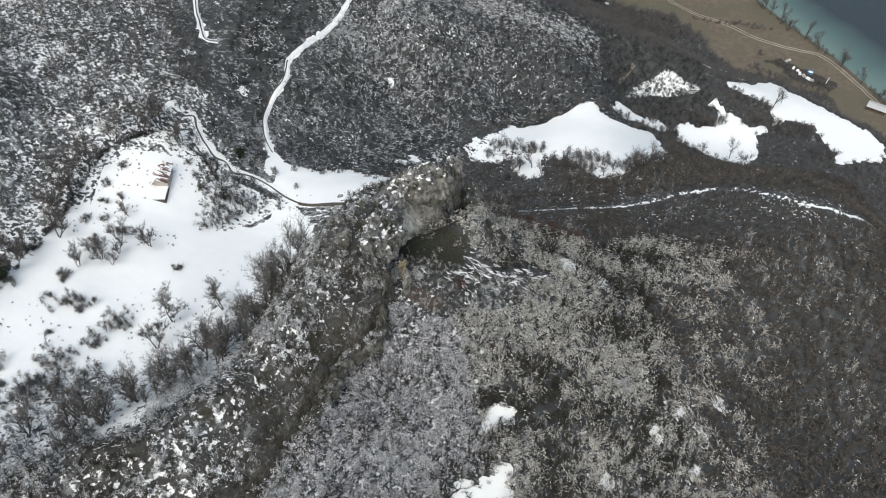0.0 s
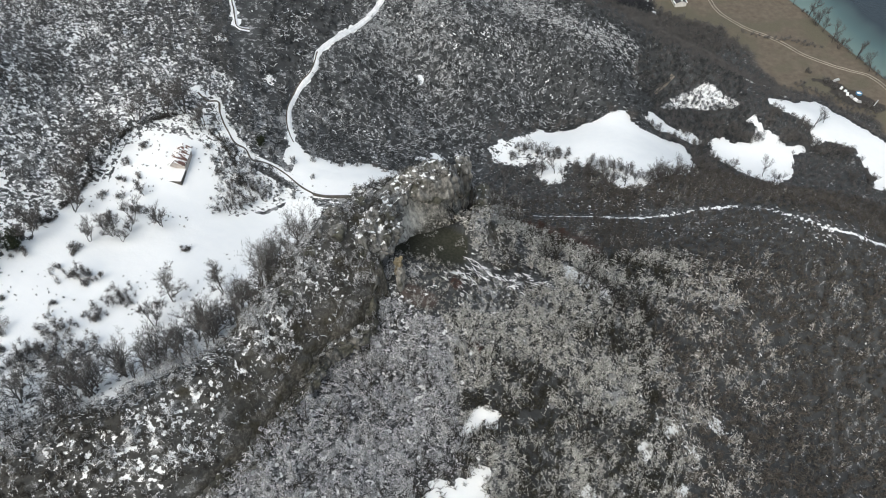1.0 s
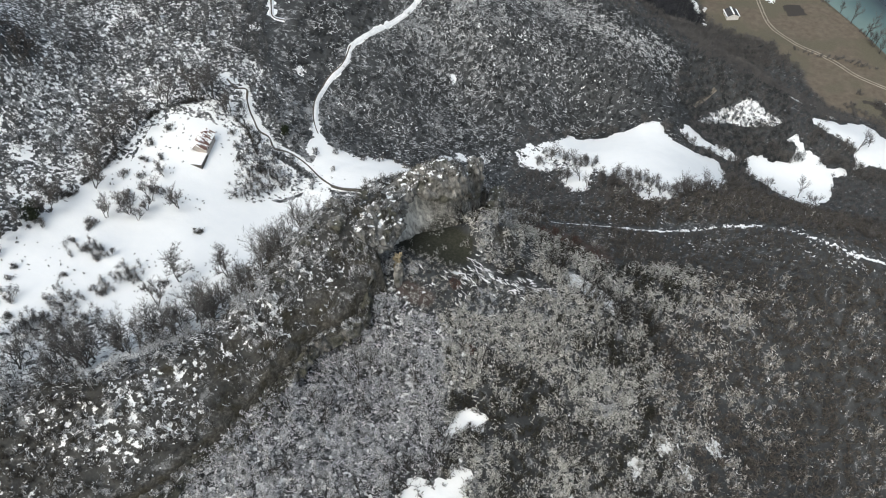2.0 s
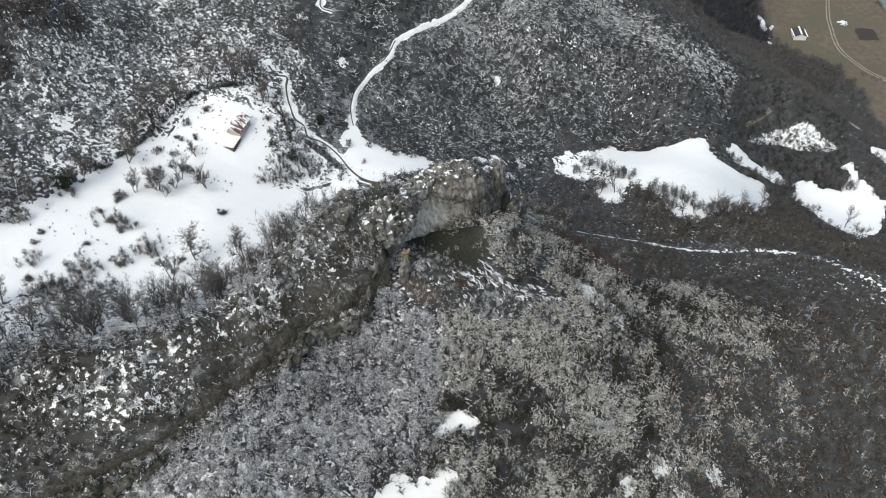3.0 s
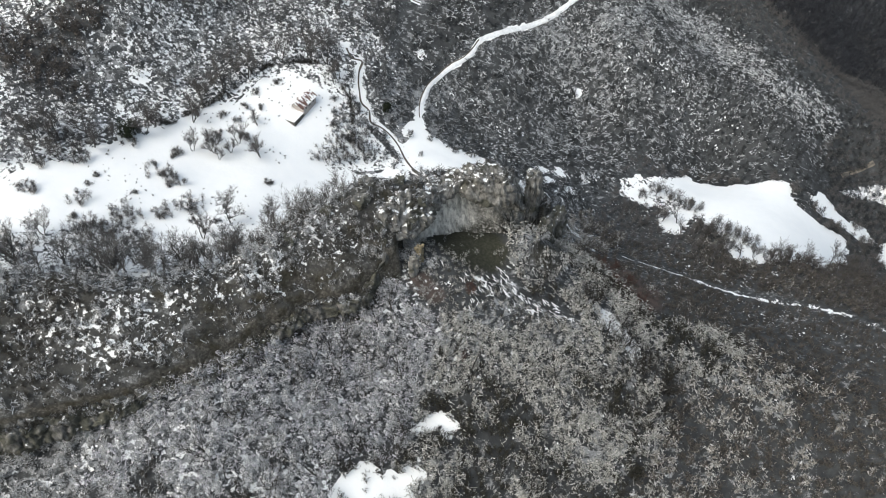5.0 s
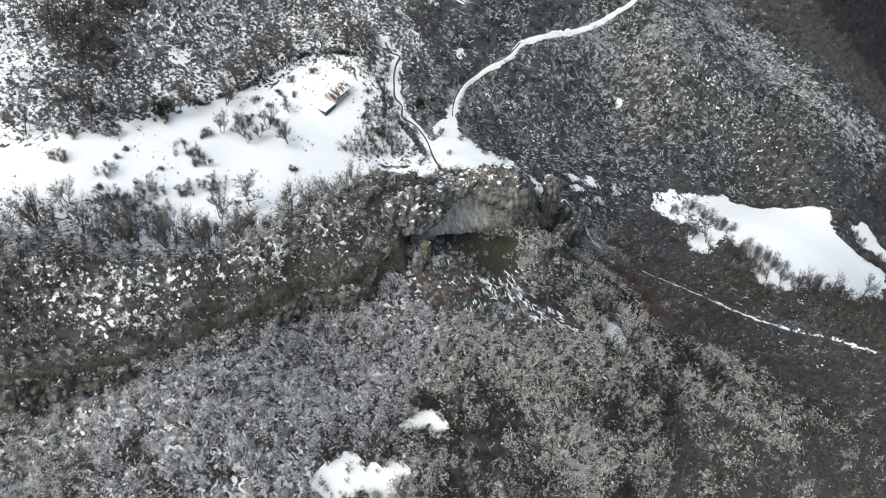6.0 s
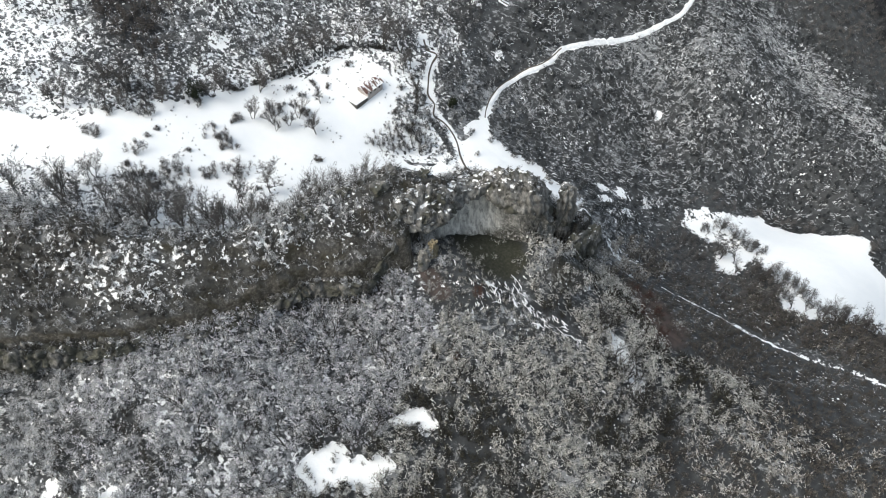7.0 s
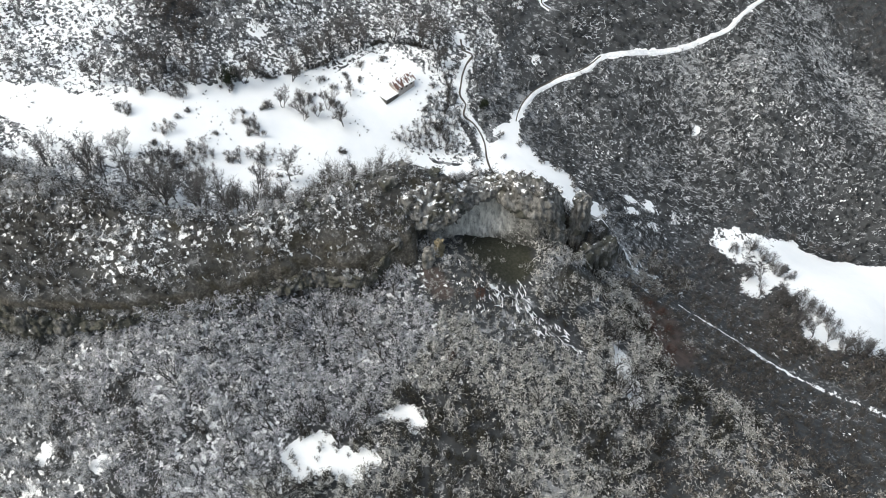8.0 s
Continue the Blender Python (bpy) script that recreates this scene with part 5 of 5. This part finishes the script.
for (x0, y0), (x1, y1) in zip(BELT, BELT[1:]):
    for _ in range(3 if x0 < -85 else 6):
        f = place_of.random()
        px, py = x0 + f * (x1 - x0) + place_of.gauss(2.8, 2.8), y0 + f * (y1 - y0) + place_of.gauss(-2.2, 2.8)
        m = pose(px, py, float(height(px, py)), 0, 0, place_of.uniform(0, 360)) @ Matrix.Scale(place_of.uniform(0.6, 1.2), 4)
        if made < len(belt):
            belt[made].matrix_world = m
        else:
            copy_thing(belt[made % len(belt)], m)
        made += 1

lone = bare_tree(9.5, 15, 305, "broad bare tree standing alone in the snowy meadow", 1, "", BARK, BELT_TWIG, 0.05, 6)
lone.matrix_world = pose(-67.4, 122.6, float(height(-67.4, 122.6)))
MEADOW_TREE = "small bare tree among bushes on the snowy meadow"
kinds = [bare_tree(8, 6, 310 + k, MEADOW_TREE, 2, "meadow trees", BARK, TWIG, 0.05, 2) for k in range(3)]
for k, (px, py, sc) in enumerate(((-81.5, 152.8, 1.1), (-91.7, 144.7, 0.9), (-95.9, 140.7, 0.8), (-88.9, 152.4, 0.8), (-89.5, 162.5, 0.7), (-95, 146.5, 0.7), (-88.2, 147.9, 0.6), (-88.4, 142.8, 0.55), (-125.7, 112.7, 1.3), (-122.2, 117.8, 1.1), (-120.1, 124.8, 1.2), (-98.5, 89.9, 1.1), (-68.2, 113, 0.9), (-55.5, 127.3, 1.2), (-112, 128, 0.9), (-109, 136, 0.9), (-104, 150, 1.2), (-107, 158, 1.4), (-105, 166, 1.3), (-104, 177, 1.6), (-99, 189, 1.5), (-93, 195, 1.3), (-88, 198.5, 1.5), (-82, 196, 1.2), (-110, 141, 1.1), (-114, 122, 1.0), (-121, 108, 1.0), (-126, 98, 1.1), (-116, 112, 0.9))):
    m = pose(px, py, float(height(px, py)), 0, 0, 77 * k) @ Matrix.Scale(sc, 4)
    if k < 3:
        kinds[k].matrix_world = m
    else:
        copy_thing(kinds[k % 3], m)

FIELD_TREE = "tall bare tree at the edge of a snowy field"
kinds = [bare_tree(11, 6, 330 + k, FIELD_TREE, 1 + k % 2, "field trees") for k in range(3)]
field_spots = [(66, 222), (69, 224), (77.5, 229), (85, 240), (47.6, 217), (52, 219), (57, 219), (61, 221), (72, 225), (75, 227), (36, 227), (40, 229), (33, 233), (28, 233), (24, 240), (21, 246), (44, 226), (80, 232), (88, 243), (93, 250), (95, 262), (106, 262), (109, 273), (113, 276), (124, 271), (128, 266), (162, 289), (166, 295), (171, 276), (161, 318), (155, 312), (163, 276), (150, 300), (98, 275), (102, 288)]
for k, (px, py) in enumerate(field_spots):
    m = pose(px, py, float(height(px, py)), 0, 0, 51 * k) @ Matrix.Scale(place_of.uniform(0.55, 0.95), 4)
    if k < 3:
        kinds[k].matrix_world = m
    else:
        copy_thing(kinds[k % 3], m)
for k, (px, py) in enumerate(((186, 440), (189, 430), (191, 424), (194, 414), (196, 408), (203, 398), (208, 388), (215, 372), (221, 356), (226, 344), (231, 334), (176, 465), (180, 452))):
    copy_thing(kinds[k % 3], pose(px - 2.5, py, float(height(px - 2.5, py)), 0, 0, 40 * k) @ Matrix.Scale(place_of.uniform(1.05, 1.5), 4))
DARK_BARK = plain_material("wet_dark_bark", [(0.014, 0.013, 0.012), (0.028, 0.026, 0.023), (0.05, 0.045, 0.04)], 6.0)
DARK_TWIG = scrub_material("wet_dark_twigs", [(0.018, 0.017, 0.015), (0.030, 0.027, 0.025), (0.045, 0.041, 0.037)], [(0.3, 0.3, 0.3), (0.4, 0.4, 0.4), (0.5, 0.5, 0.5)])
SLOPE_TREE = "dark bare tree rising from the rimed scrub"
dark = [bare_tree(6.5, 3.5, 340 + k, SLOPE_TREE, 1 + k % 2, "slope trees", DARK_BARK, DARK_TWIG, -0.5, 0, (2, 1, 2)) for k in range(4)]
made = 0
for k in range(150):
    px, py = place_of.uniform(-30, 62), place_of.uniform(55, 160)
    if k < 44:
        f = place_of.random()
        px, py = 26 + 36 * f + place_of.gauss(0, 2), 150 - 18 * f + place_of.gauss(0, 4)
    elif k < 104:
        px, py = place_of.uniform(-26, 10), place_of.uniform(58, 116)
    at = np.array([px]), np.array([py])
    if bare(*at)[0] or on_ridge(*at)[0] or in_pit(*at)[0]:
        continue
    m = pose(px, py, float(height(px, py)), place_of.uniform(-16, 16), place_of.uniform(-16, 16), place_of.uniform(0, 360)) @ Matrix.Scale(place_of.uniform(0.9, 1.4), 4)
    if made < 4:
        dark[made].matrix_world = m
    else:
        copy_thing(dark[made % 4], m)
    made += 1


# ---- bushes on the meadow ----
def meadow_bush(wide, tall, seed, mat, label, rime=0.06, twig=(0.7, 0.09)):
    global rng
    keep, rng = rng, np.random.default_rng(seed)
    stem_tris, twig_tris = [], []
    for _ in range(max(4, int(wide * 2))):
        a, d = rng.uniform(0, 6.28), wide * 0.45 * np.sqrt(rng.uniform(0, 1))
        tris, rimed = bush_shape(tall * rng.uniform(0.6, 1.0), 0.9, 4, 60, twig[0], twig[1], 0.07)
        tris = tris + np.array([d * np.cos(a), d * np.sin(a), 0])
        stem_tris.append(tris[~rimed])
        twig_tris.append(tris[rimed])
    rng = keep
    root = new("bush")
    tagged(root, label, "bush", "meadow bushes")
    for name, t, load in (("stem", np.concatenate(stem_tris), -3.0), ("twig_crown", np.concatenate(twig_tris), rime)):
        v = t.reshape(-1, 3)
        part(name, mesh_from(name, v, np.arange(len(v)).reshape(-1, 3), frost=np.full(len(v), load)), mat, root)["kind"] = "stuff"
    return root


EVERGREEN = scrub_material("evergreen_twigs", [(0.016, 0.022, 0.013), (0.026, 0.034, 0.020), (0.040, 0.046, 0.028)], [(0.2, 0.2, 0.2), (0.3, 0.3, 0.3), (0.5, 0.5, 0.5)])
for k, (px, py, w, h) in enumerate(((-95.7, 126.8, 6, 2.8), (-92.5, 126.5, 4, 2.0), (-89.7, 126.3, 4, 2.0), (-82.8, 116.5, 5, 2.6), (-81.2, 122.8, 5, 2.6), (-79, 121.5, 3.5, 2.2), (-84.5, 113.9, 3, 1.8), (-102.1, 104.7, 4.5, 2.4), (-92.3, 108.8, 5, 2.4), (-86.9, 108.3, 3.6, 2.2), (-90.1, 103.4, 4.5, 2.2), (-94.6, 98.5, 5, 2.6), (-89.6, 97, 6, 2.8), (-85, 101.8, 6, 2.6), (-81.8, 104.2, 5, 2.4), (-88, 101, 5, 2.2), (-114.5, 99.2, 3.4, 1.8), (-112.5, 99.5, 2, 1.4), (-115, 115.9, 6, 2.8), (-112.5, 115.5, 4, 2.2), (-118, 107.2, 3, 2.4), (-72.8, 144.7, 1.8, 0.8), (-71.5, 145.3, 1.0, 0.6), (-108.9, 130.2, 3.4, 2.0), (-98.1, 136.7, 2.6, 1.4), (-97.4, 134.8, 2.0, 1.2), (-89.4, 156.5, 2.8, 1.8), (-94.6, 148.5, 3.2, 2.8), (-121.2, 118.7, 5, 3.2), (-123, 115.6, 4, 3), (-117.4, 122.7, 4.5, 3), (-110.3, 142.4, 4, 2.8), (-93.6, 94.9, 5, 2.6), (-70, 167, 6, 3.0), (-67, 172, 6, 3.5), (-64, 176, 6, 3.5), (-61, 180, 5, 3), (-70, 176, 6, 3.2), (-66, 182, 6, 3), (-95, 160, 1.8, 1.2), (-97, 166, 2, 1.3), (-93, 169, 1.6, 1.0), (-98, 173, 2, 1.4), (-96, 152, 1.8, 1.2), (-100, 158, 2, 1.4), (-95, 181, 2, 1.3), (-76, 186, 2.2, 1.3), (-74, 181, 2, 1.2), (-79, 189, 1.8, 1.2), (-106, 114, 1.2, 0.6), (-104.7, 110.5, 1.0, 0.5), (-94.7, 115.7, 1.0, 0.5), (-98.7, 99.1, 1.4, 0.8), (-70.4, 121.2, 1.2, 0.7))):
    b = meadow_bush(1.55 * w, 1.15 * h, 500 + k, TWIG, "leafless grey-brown bush standing in meadow snow")
    b.matrix_world = pose(px, py, float(height(px, py)), 0, 0, 37 * k)
RUSSET = scrub_material("russet_leaves", [(0.070, 0.042, 0.035), (0.105, 0.060, 0.050), (0.082, 0.058, 0.048)], [(0.2, 0.2, 0.2), (0.3, 0.3, 0.3), (0.5, 0.5, 0.5)])
for k, (px, py) in enumerate(((10.4, 112.3), (30, 169), (4.2, 128), (26, 180), (33, 172), (38, 165), (22, 178), (41, 160))):
    b = meadow_bush(3.0, 3.2, 540 + k, RUSSET, "small russet shrub with withered leaves among rimed scrub")
    b.matrix_world = pose(px, py, float(height(px, py)), 0, 0, 61 * k)
for px, py, w, h, k in ((-110.8, 132.2, 6.5, 7.0, 560), (-65.6, 200.1, 3.5, 3.0, 562)):
    b = meadow_bush(w, h, k, EVERGREEN, "dark green evergreen shrub at the edge of the snow", 0.0, (0.9, 0.3))
    b.matrix_world = pose(px, py, float(height(px, py)))

for k, (px, py, w, h) in enumerate(((5.5, 152, 2.8, 2.6), (8.0, 154.5, 3.0, 2.8), (6.5, 149, 2.6, 2.2), (10.5, 152.5, 3.0, 2.4), (9.0, 148, 2.8, 2.2), (11, 157, 2.8, 2.4), (7, 158, 2.6, 2.4), (8.5, 144.5, 2.6, 2.0))):
    b = meadow_bush(w, h, 570 + k, SCRUB, "white-rimed shrub on the rocks beside the cave", 0.72)
    b.matrix_world = pose(px, py, float(height(px, py)), 0, 0, 37 * k)

FIELD_BUSH = "round grey leafless bush at the edge of a snowy field"
kinds = [meadow_bush(5.0, 3.6, 590 + k, BELT_TWIG, FIELD_BUSH) for k in range(3)]
for k, (px, py, sc) in enumerate(((149.3, 313.3, 1.3), (151, 309.8, 1.3), (143.2, 335, 1.2), (142.5, 304, 1.2), (146, 301, 1.3), (160.7, 296.4, 1.2), (165.6, 296.3, 1.1), (155, 292.8, 1.2), (96.7, 284, 1.1), (105.5, 305, 1.0), (115.4, 305, 1.1), (119, 300, 1.2), (92.4, 289.5, 0.9), (123.8, 298, 1.2), (109, 298, 1.0), (139, 300, 1.3), (150, 297, 1.2), (134, 312, 1.1), (138, 318, 1.2), (128, 300, 1.0), (172.5, 384, 0.7), (180, 376, 0.8), (183, 371, 0.8), (197, 357, 0.8), (200, 352, 0.8), (184, 362, 0.7), (100, 268, 1.0), (97, 258, 0.9), (103, 276, 1.0), (19.6, 249.5, 0.9), (26.3, 248, 1.1), (32, 245, 1.2), (36.6, 243.5, 1.1), (41.8, 229.5, 1.4), (48.2, 232, 1.3), (51.5, 231, 1.2), (55.4, 230, 1.1), (51, 223.7, 1.2), (43, 221, 1.1), (33.4, 271.4, 0.8), (37.8, 273.7, 0.9), (25.6, 268.7, 0.8), (43.9, 274.3, 0.9), (21.5, 228.3, 1.0), (26.2, 236.3, 1.0), (15.4, 233, 1.0), (17.8, 243, 0.8), (60, 227, 1.1), (65, 224, 1.0), (70, 228, 1.0), (76, 232, 1.0), (57, 281, 0.9), (66, 280, 1.0), (76, 278, 1.0), (85, 278, 0.9))):
    m = pose(px, py, float(height(px, py)), 0, 0, 67 * k) @ Matrix.Scale(sc, 4)
    if k < 3:
        kinds[k].matrix_world = m
    else:
        copy_thing(kinds[k % 3], m)
for k, (px, py, sc) in enumerate(((-14, 203, 0.5), (-10, 197.5, 0.55), (-6, 191, 0.5), (-20, 204, 0.45), (-26, 203.5, 0.5), (-30, 207, 0.45), (-8, 187, 0.4), (-4, 185, 0.45), (-17, 200, 0.35), (-12, 193, 0.35), (-36, 206, 0.5), (-41, 204, 0.5), (-23, 200, 0.3), (-1, 188, 0.5), (-50, 202, 0.45), (-56, 199, 0.4), (-48, 192, 0.35))):
    copy_thing(kinds[k % 3], pose(px, py, float(height(px, py)), 0, 0, 71 * k) @ Matrix.Scale(sc, 4))["label"] = "small dark leafless bush in the snowy clearing"
# brush along the river bank and the hedge over the grass
x, y = spots(140, 262, 270, 500, 2.0)
db, _, sb = line_near(x, y, [(a, b, 0) for a, b in BANK])
ok = ((sb <= 0) & (db < 3.2 + 2 * fbm(x, y, 12, 3, 73)) & (fbm(x, y, 9, 2, 74) > -0.15)) | (from_line(x, y, [(143, 419), (150, 416.6), (160, 415), (169.5, 413.6), (183, 407.5)]) < 1.6) | (from_line(x, y, [(166, 372), (172, 366), (182, 359), (196, 348)]) < 3.0)
x, y = x[ok], y[ok]
stuff("bank_brush", "grey leafless brush along river bank and field hedge", "brush", far_shapes, x, y, 0.35, 0.7, GREY_SCRUB, 0.1)

# tufts poking out of the snow
x, y = spots(-135, -40, 72, 190, 1.3)
ok = (open_ground(x, y) > 0.8) & (fbm(x, y, 13, 3, 95) > 0.3 - 0.3 * smooth(12, 4, np.minimum(np.hypot(x + 96, y - 163), np.hypot(x + 75, y - 184)))) & (rng.uniform(size=len(x)) < 0.25) & ~on_ridge(x, y)
x, y = x[ok], y[ok]
tuft_shapes = [bush_shape(0.5, 0.45, 3, 14, 0.35, 0.14, 0.08) for _ in range(4)]
stuff("grass_tufts", "dark grass tufts and stones poking out of meadow snow", "tufts", tuft_shapes, x, y, 0.5, 1.3, TWIG, 0.0, -0.5)

# ---- buildings ----
PLASTER = plain_material("old_plaster", [(0.28, 0.255, 0.235), (0.42, 0.385, 0.36), (0.54, 0.51, 0.485)], 1.1, 0.9, 0.4, 0.04)
DARK = plain_material("dark_opening", [(0.010, 0.009, 0.008), (0.022, 0.020, 0.018)], 2.0)
OLD_WOOD = plain_material("weathered_boards", [(0.05, 0.042, 0.035), (0.10, 0.085, 0.07)], 3.0)
SNOW_CAP = plain_material("lying_snow", [(0.78, 0.80, 0.83), SNOW], 0.8, 0.9, 0.3, 0.08)
GREY_SHEET = plain_material("pale_roof_sheet", [(0.36, 0.37, 0.38), (0.55, 0.56, 0.57)], 0.8, 0.5, 0.2, 0.03)
DARK_ROOF = plain_material("dark_roof_tiles", [(0.03, 0.03, 0.034), (0.07, 0.07, 0.075)], 1.2, 0.8, 0.4, 0.05)
WHITE_WALL = plain_material("white_render", [(0.6, 0.6, 0.6), (0.78, 0.78, 0.77)], 0.8)
BLUE = plain_material("blue_plastic", [(0.05, 0.16, 0.30), (0.08, 0.24, 0.42)], 2.0, 0.5)


def prism(bm, pts, y0, y1):
    """A flat outline in x and z drawn out along y."""
    a = [bm.verts.new((px, y0, pz)) for px, pz in pts]
    b = [bm.verts.new((px, y1, pz)) for px, pz in pts]
    bm.faces.new(a)
    bm.faces.new(b[::-1])
    for i in range(len(pts)):
        j = (i + 1) % len(pts)
        bm.faces.new((a[j], a[i], b[i], b[j]))
    bmesh.ops.recalc_face_normals(bm, faces=bm.faces)
    return bm


def roof_side(run, rise, y0, y1, thick, sign, eave):
    s = rise / run
    return prism(bmesh.new(), [(0, 0), (sign * (run + eave), -s * (run + eave)), (sign * (run + eave), -s * (run + eave) + thick), (0, thick)], y0, y1)


def snowy_roof(name, cut):
    """Rusty sheets with lumps of snow left between the ribs."""
    m, n, l, b = material(name)
    g = n.new("ShaderNodeTexCoord")
    mp = n.new("ShaderNodeMapping")
    mp.inputs["Scale"].default_value = (0.45, 1.0, 0.45)
    l.new(g.outputs["Object"], mp.inputs["Vector"])
    lump = node(n, "TexNoise", Scale=1.1, Detail=5.0, Roughness=0.55)
    l.new(mp.outputs[0], lump.inputs["Vector"])
    fine = noise_at(n, l, 3.0, 5)
    rust = ramp(n, l, fine, (0.3, (0.075, 0.040, 0.034)), (0.5, (0.14, 0.075, 0.062)), (0.7, (0.20, 0.13, 0.115)))
    l.new(mix(n, l, step(n, l, lump.outputs["Fac"], cut, cut + 0.03), rust, SNOW), b.inputs["Base Color"])
    b.inputs["Roughness"].default_value = 0.8
    bump(n, l, b, lump.outputs["Fac"], 0.6, 0.2)
    return m


def stable():
    w, wall, ridge = 2.25, 2.5, 3.9
    root = thing("stable", (-83.9, 176.6, 33.2), "old plastered stable with rusty snow-patched roof and roofless walled forecourt", "stable", "", 2.0)
    for name, x0, x1 in (("wall_west", -w, -w + 0.45), ("wall_east", w - 0.45, w)):
        part("side_wall", box(bmesh.new(), x0, x1, -0.8, 6.4, -2.0, wall, 0.03), PLASTER, root)
    for y0 in (-0.8, 6.0):
        g = [(-w + 0.45, -2.0), (w - 0.45, -2.0), (w - 0.45, wall), (0, ridge - 0.15), (-w + 0.45, wall)]
        part("gable_wall", prism(bmesh.new(), g, y0 + 0.003, y0 + 0.4), PLASTER, root)
    for sign in (-1, 1):
        side = part("roof_side", roof_side(w, ridge - wall, -1.9, 6.8, 0.12, sign, 0.4), snowy_roof("snowy_rust_sheet", 0.43 if sign < 0 else 0.49), root, "rust-red roof sheets with snow left on them")
        side.location = (0, 0, ridge)
    for yy in (0.7, 2.8, 4.9):
        win = part("window", box(bmesh.new(), w - 0.06, w + 0.02, yy - 0.35, yy + 0.35, 1.1, 1.8), DARK, root, "small dark window opening")
        part("lintel", box(bmesh.new(), w - 0.02, w + 0.06, yy - 0.5, yy + 0.5, 1.8, 1.98), OLD_WOOD, win)
    part("forecourt_wall", box(bmesh.new(), -w, -w + 0.5, -6.2, -0.8, -2.0, 0.35, 0.06), STONE_WALL, root)
    part("forecourt_wall", box(bmesh.new(), w - 0.5, w, -6.2, -0.8, -2.0, 0.35, 0.06), STONE_WALL, root)
    part("forecourt_wall", box(bmesh.new(), -w + 0.5, w - 0.5, -6.2, -5.7, -2.0, 0.3, 0.06), STONE_WALL, root)
    part("forecourt_floor", box(bmesh.new(), -w - 0.12, w + 0.12, -6.35, -0.8, 0.36, 0.66, 0.1), SNOW_CAP, root, "thick snow lying level over the walled forecourt")


stable()
dry_wall()


def farmhouse(place, turn, w, d, wall, ridge, roof_mat, wall_mat, name, label):
    root = thing(name, place, label, "house", "", turn)
    for x0, x1 in ((-w, -w + 0.35), (w - 0.35, w)):
        part("side_wall", box(bmesh.new(), x0, x1, -d, d, -0.6, wall), wall_mat, root)
    for y0 in (-d, d - 0.35):
        part("gable_wall", prism(bmesh.new(), [(-w + 0.35, -0.6), (w - 0.35, -0.6), (w - 0.35, wall), (0, ridge - 0.15), (-w + 0.35, wall)], y0 + 0.003, y0 + 0.347), wall_mat, root)
    for sign in (-1, 1):
        part("roof_side", roof_side(w, ridge - wall, -d - 0.4, d + 0.4, 0.14, sign, 0.45), roof_mat, root).location = (0, 0, ridge)
    for sign in (-1, 1):
        for yy in (-d * 0.5, d * 0.4):
            part("window", box(bmesh.new(), sign * w - 0.03, sign * w + 0.03, yy - 0.5, yy + 0.5, 0.9, 2.0), DARK, root)
    return root


fz = float(height(110, 448))
house = farmhouse((110, 448, fz), 14, 3.4, 3.6, 2.4, 3.9, DARK_ROOF, WHITE_WALL, "farmhouse", "white-walled farmhouse with a dark snow-striped roof on the valley floor")
for x0, x1, z0 in ((-4.0, -3.0, 2.28), (-0.5, 0.5, 3.93), (3.0, 4.0, 2.28)):
    part("roof_snow", box(bmesh.new(), x0, x1, -4.0, 4.0, z0, z0 + 0.3, 0.05), SNOW_CAP, house, "strip of snow left on the roof")
farmhouse((219, 335, float(height(219, 335))), 55, 2.6, 4.5, 2.3, 3.0, GREY_SHEET, OLD_WOOD, "shed", "low shed with a pale sheet roof near the river bank")


def yard_pile(px, py, w, d, h, turn, mat, label, name="timber_stack"):
    root = thing(name, (px, py, float(height(px, py))), label, "pile", "yard clutter", turn)
    layers = 3
    for i in range(layers):
        s = 1 - 0.12 * i
        part("board", box(bmesh.new(), -w * s / 2, w * s / 2, -d * s / 2, d * s / 2, h * i / layers - (0.2 if i == 0 else 0), h * (i + 1) / layers - 0.01, 0.03), mat, root)


for k, (px, py, w, d) in enumerate(((186, 378, 4, 1.4), (187, 371, 2.2, 1.2), (189, 366, 2.4, 1.4), (190.5, 364, 2.4, 1.6), (192, 361.5, 2.6, 1.6), (188.5, 368.5, 1.6, 1.2), (193.5, 360, 2.2, 1.2))):
    yard_pile(px, py, w, d, 0.9, 30 + 23 * k, SNOW_CAP if k % 3 else GREY_SHEET, "snow-covered stack of boards in the yard")
yard_pile(202, 360, 6.5, 0.5, 0.5, -35 + 90, GREY_SHEET, "long pale beam lying in the yard", "beam")
pool = thing("round_pool", (195, 367, float(height(195, 367))), "round blue plastic pool in the yard", "pool")
bm = bmesh.new()
for i in range(20):
    a, b = 2 * math.pi * i / 20, 2 * math.pi * (i + 1) / 20
    rows = [[bm.verts.new((r * math.cos(t), r * math.sin(t), h)) for r, h in ((1.6, -0.1), (1.6, 0.8), (1.25, 0.8), (1.25, 0.3))] for t in (a, b)]
    for q in range(3):
        bm.faces.new((rows[0][q], rows[1][q], rows[1][q + 1], rows[0][q + 1]))
bmesh.ops.remove_doubles(bm, verts=bm.verts, dist=0.001)
part("rim", bm, BLUE, pool)
bm = bmesh.new()
bmesh.ops.create_circle(bm, cap_ends=True, segments=20, radius=1.27)
part("pool_snow", bm, SNOW_CAP, pool, "snow inside the pool").location = (0, 0, 0.4)
yard_pile(95, 452, 5.0, 2.0, 0.8, 70, WHITE_WALL, "white boat-like heap beside the farmyard", "covered_boat")
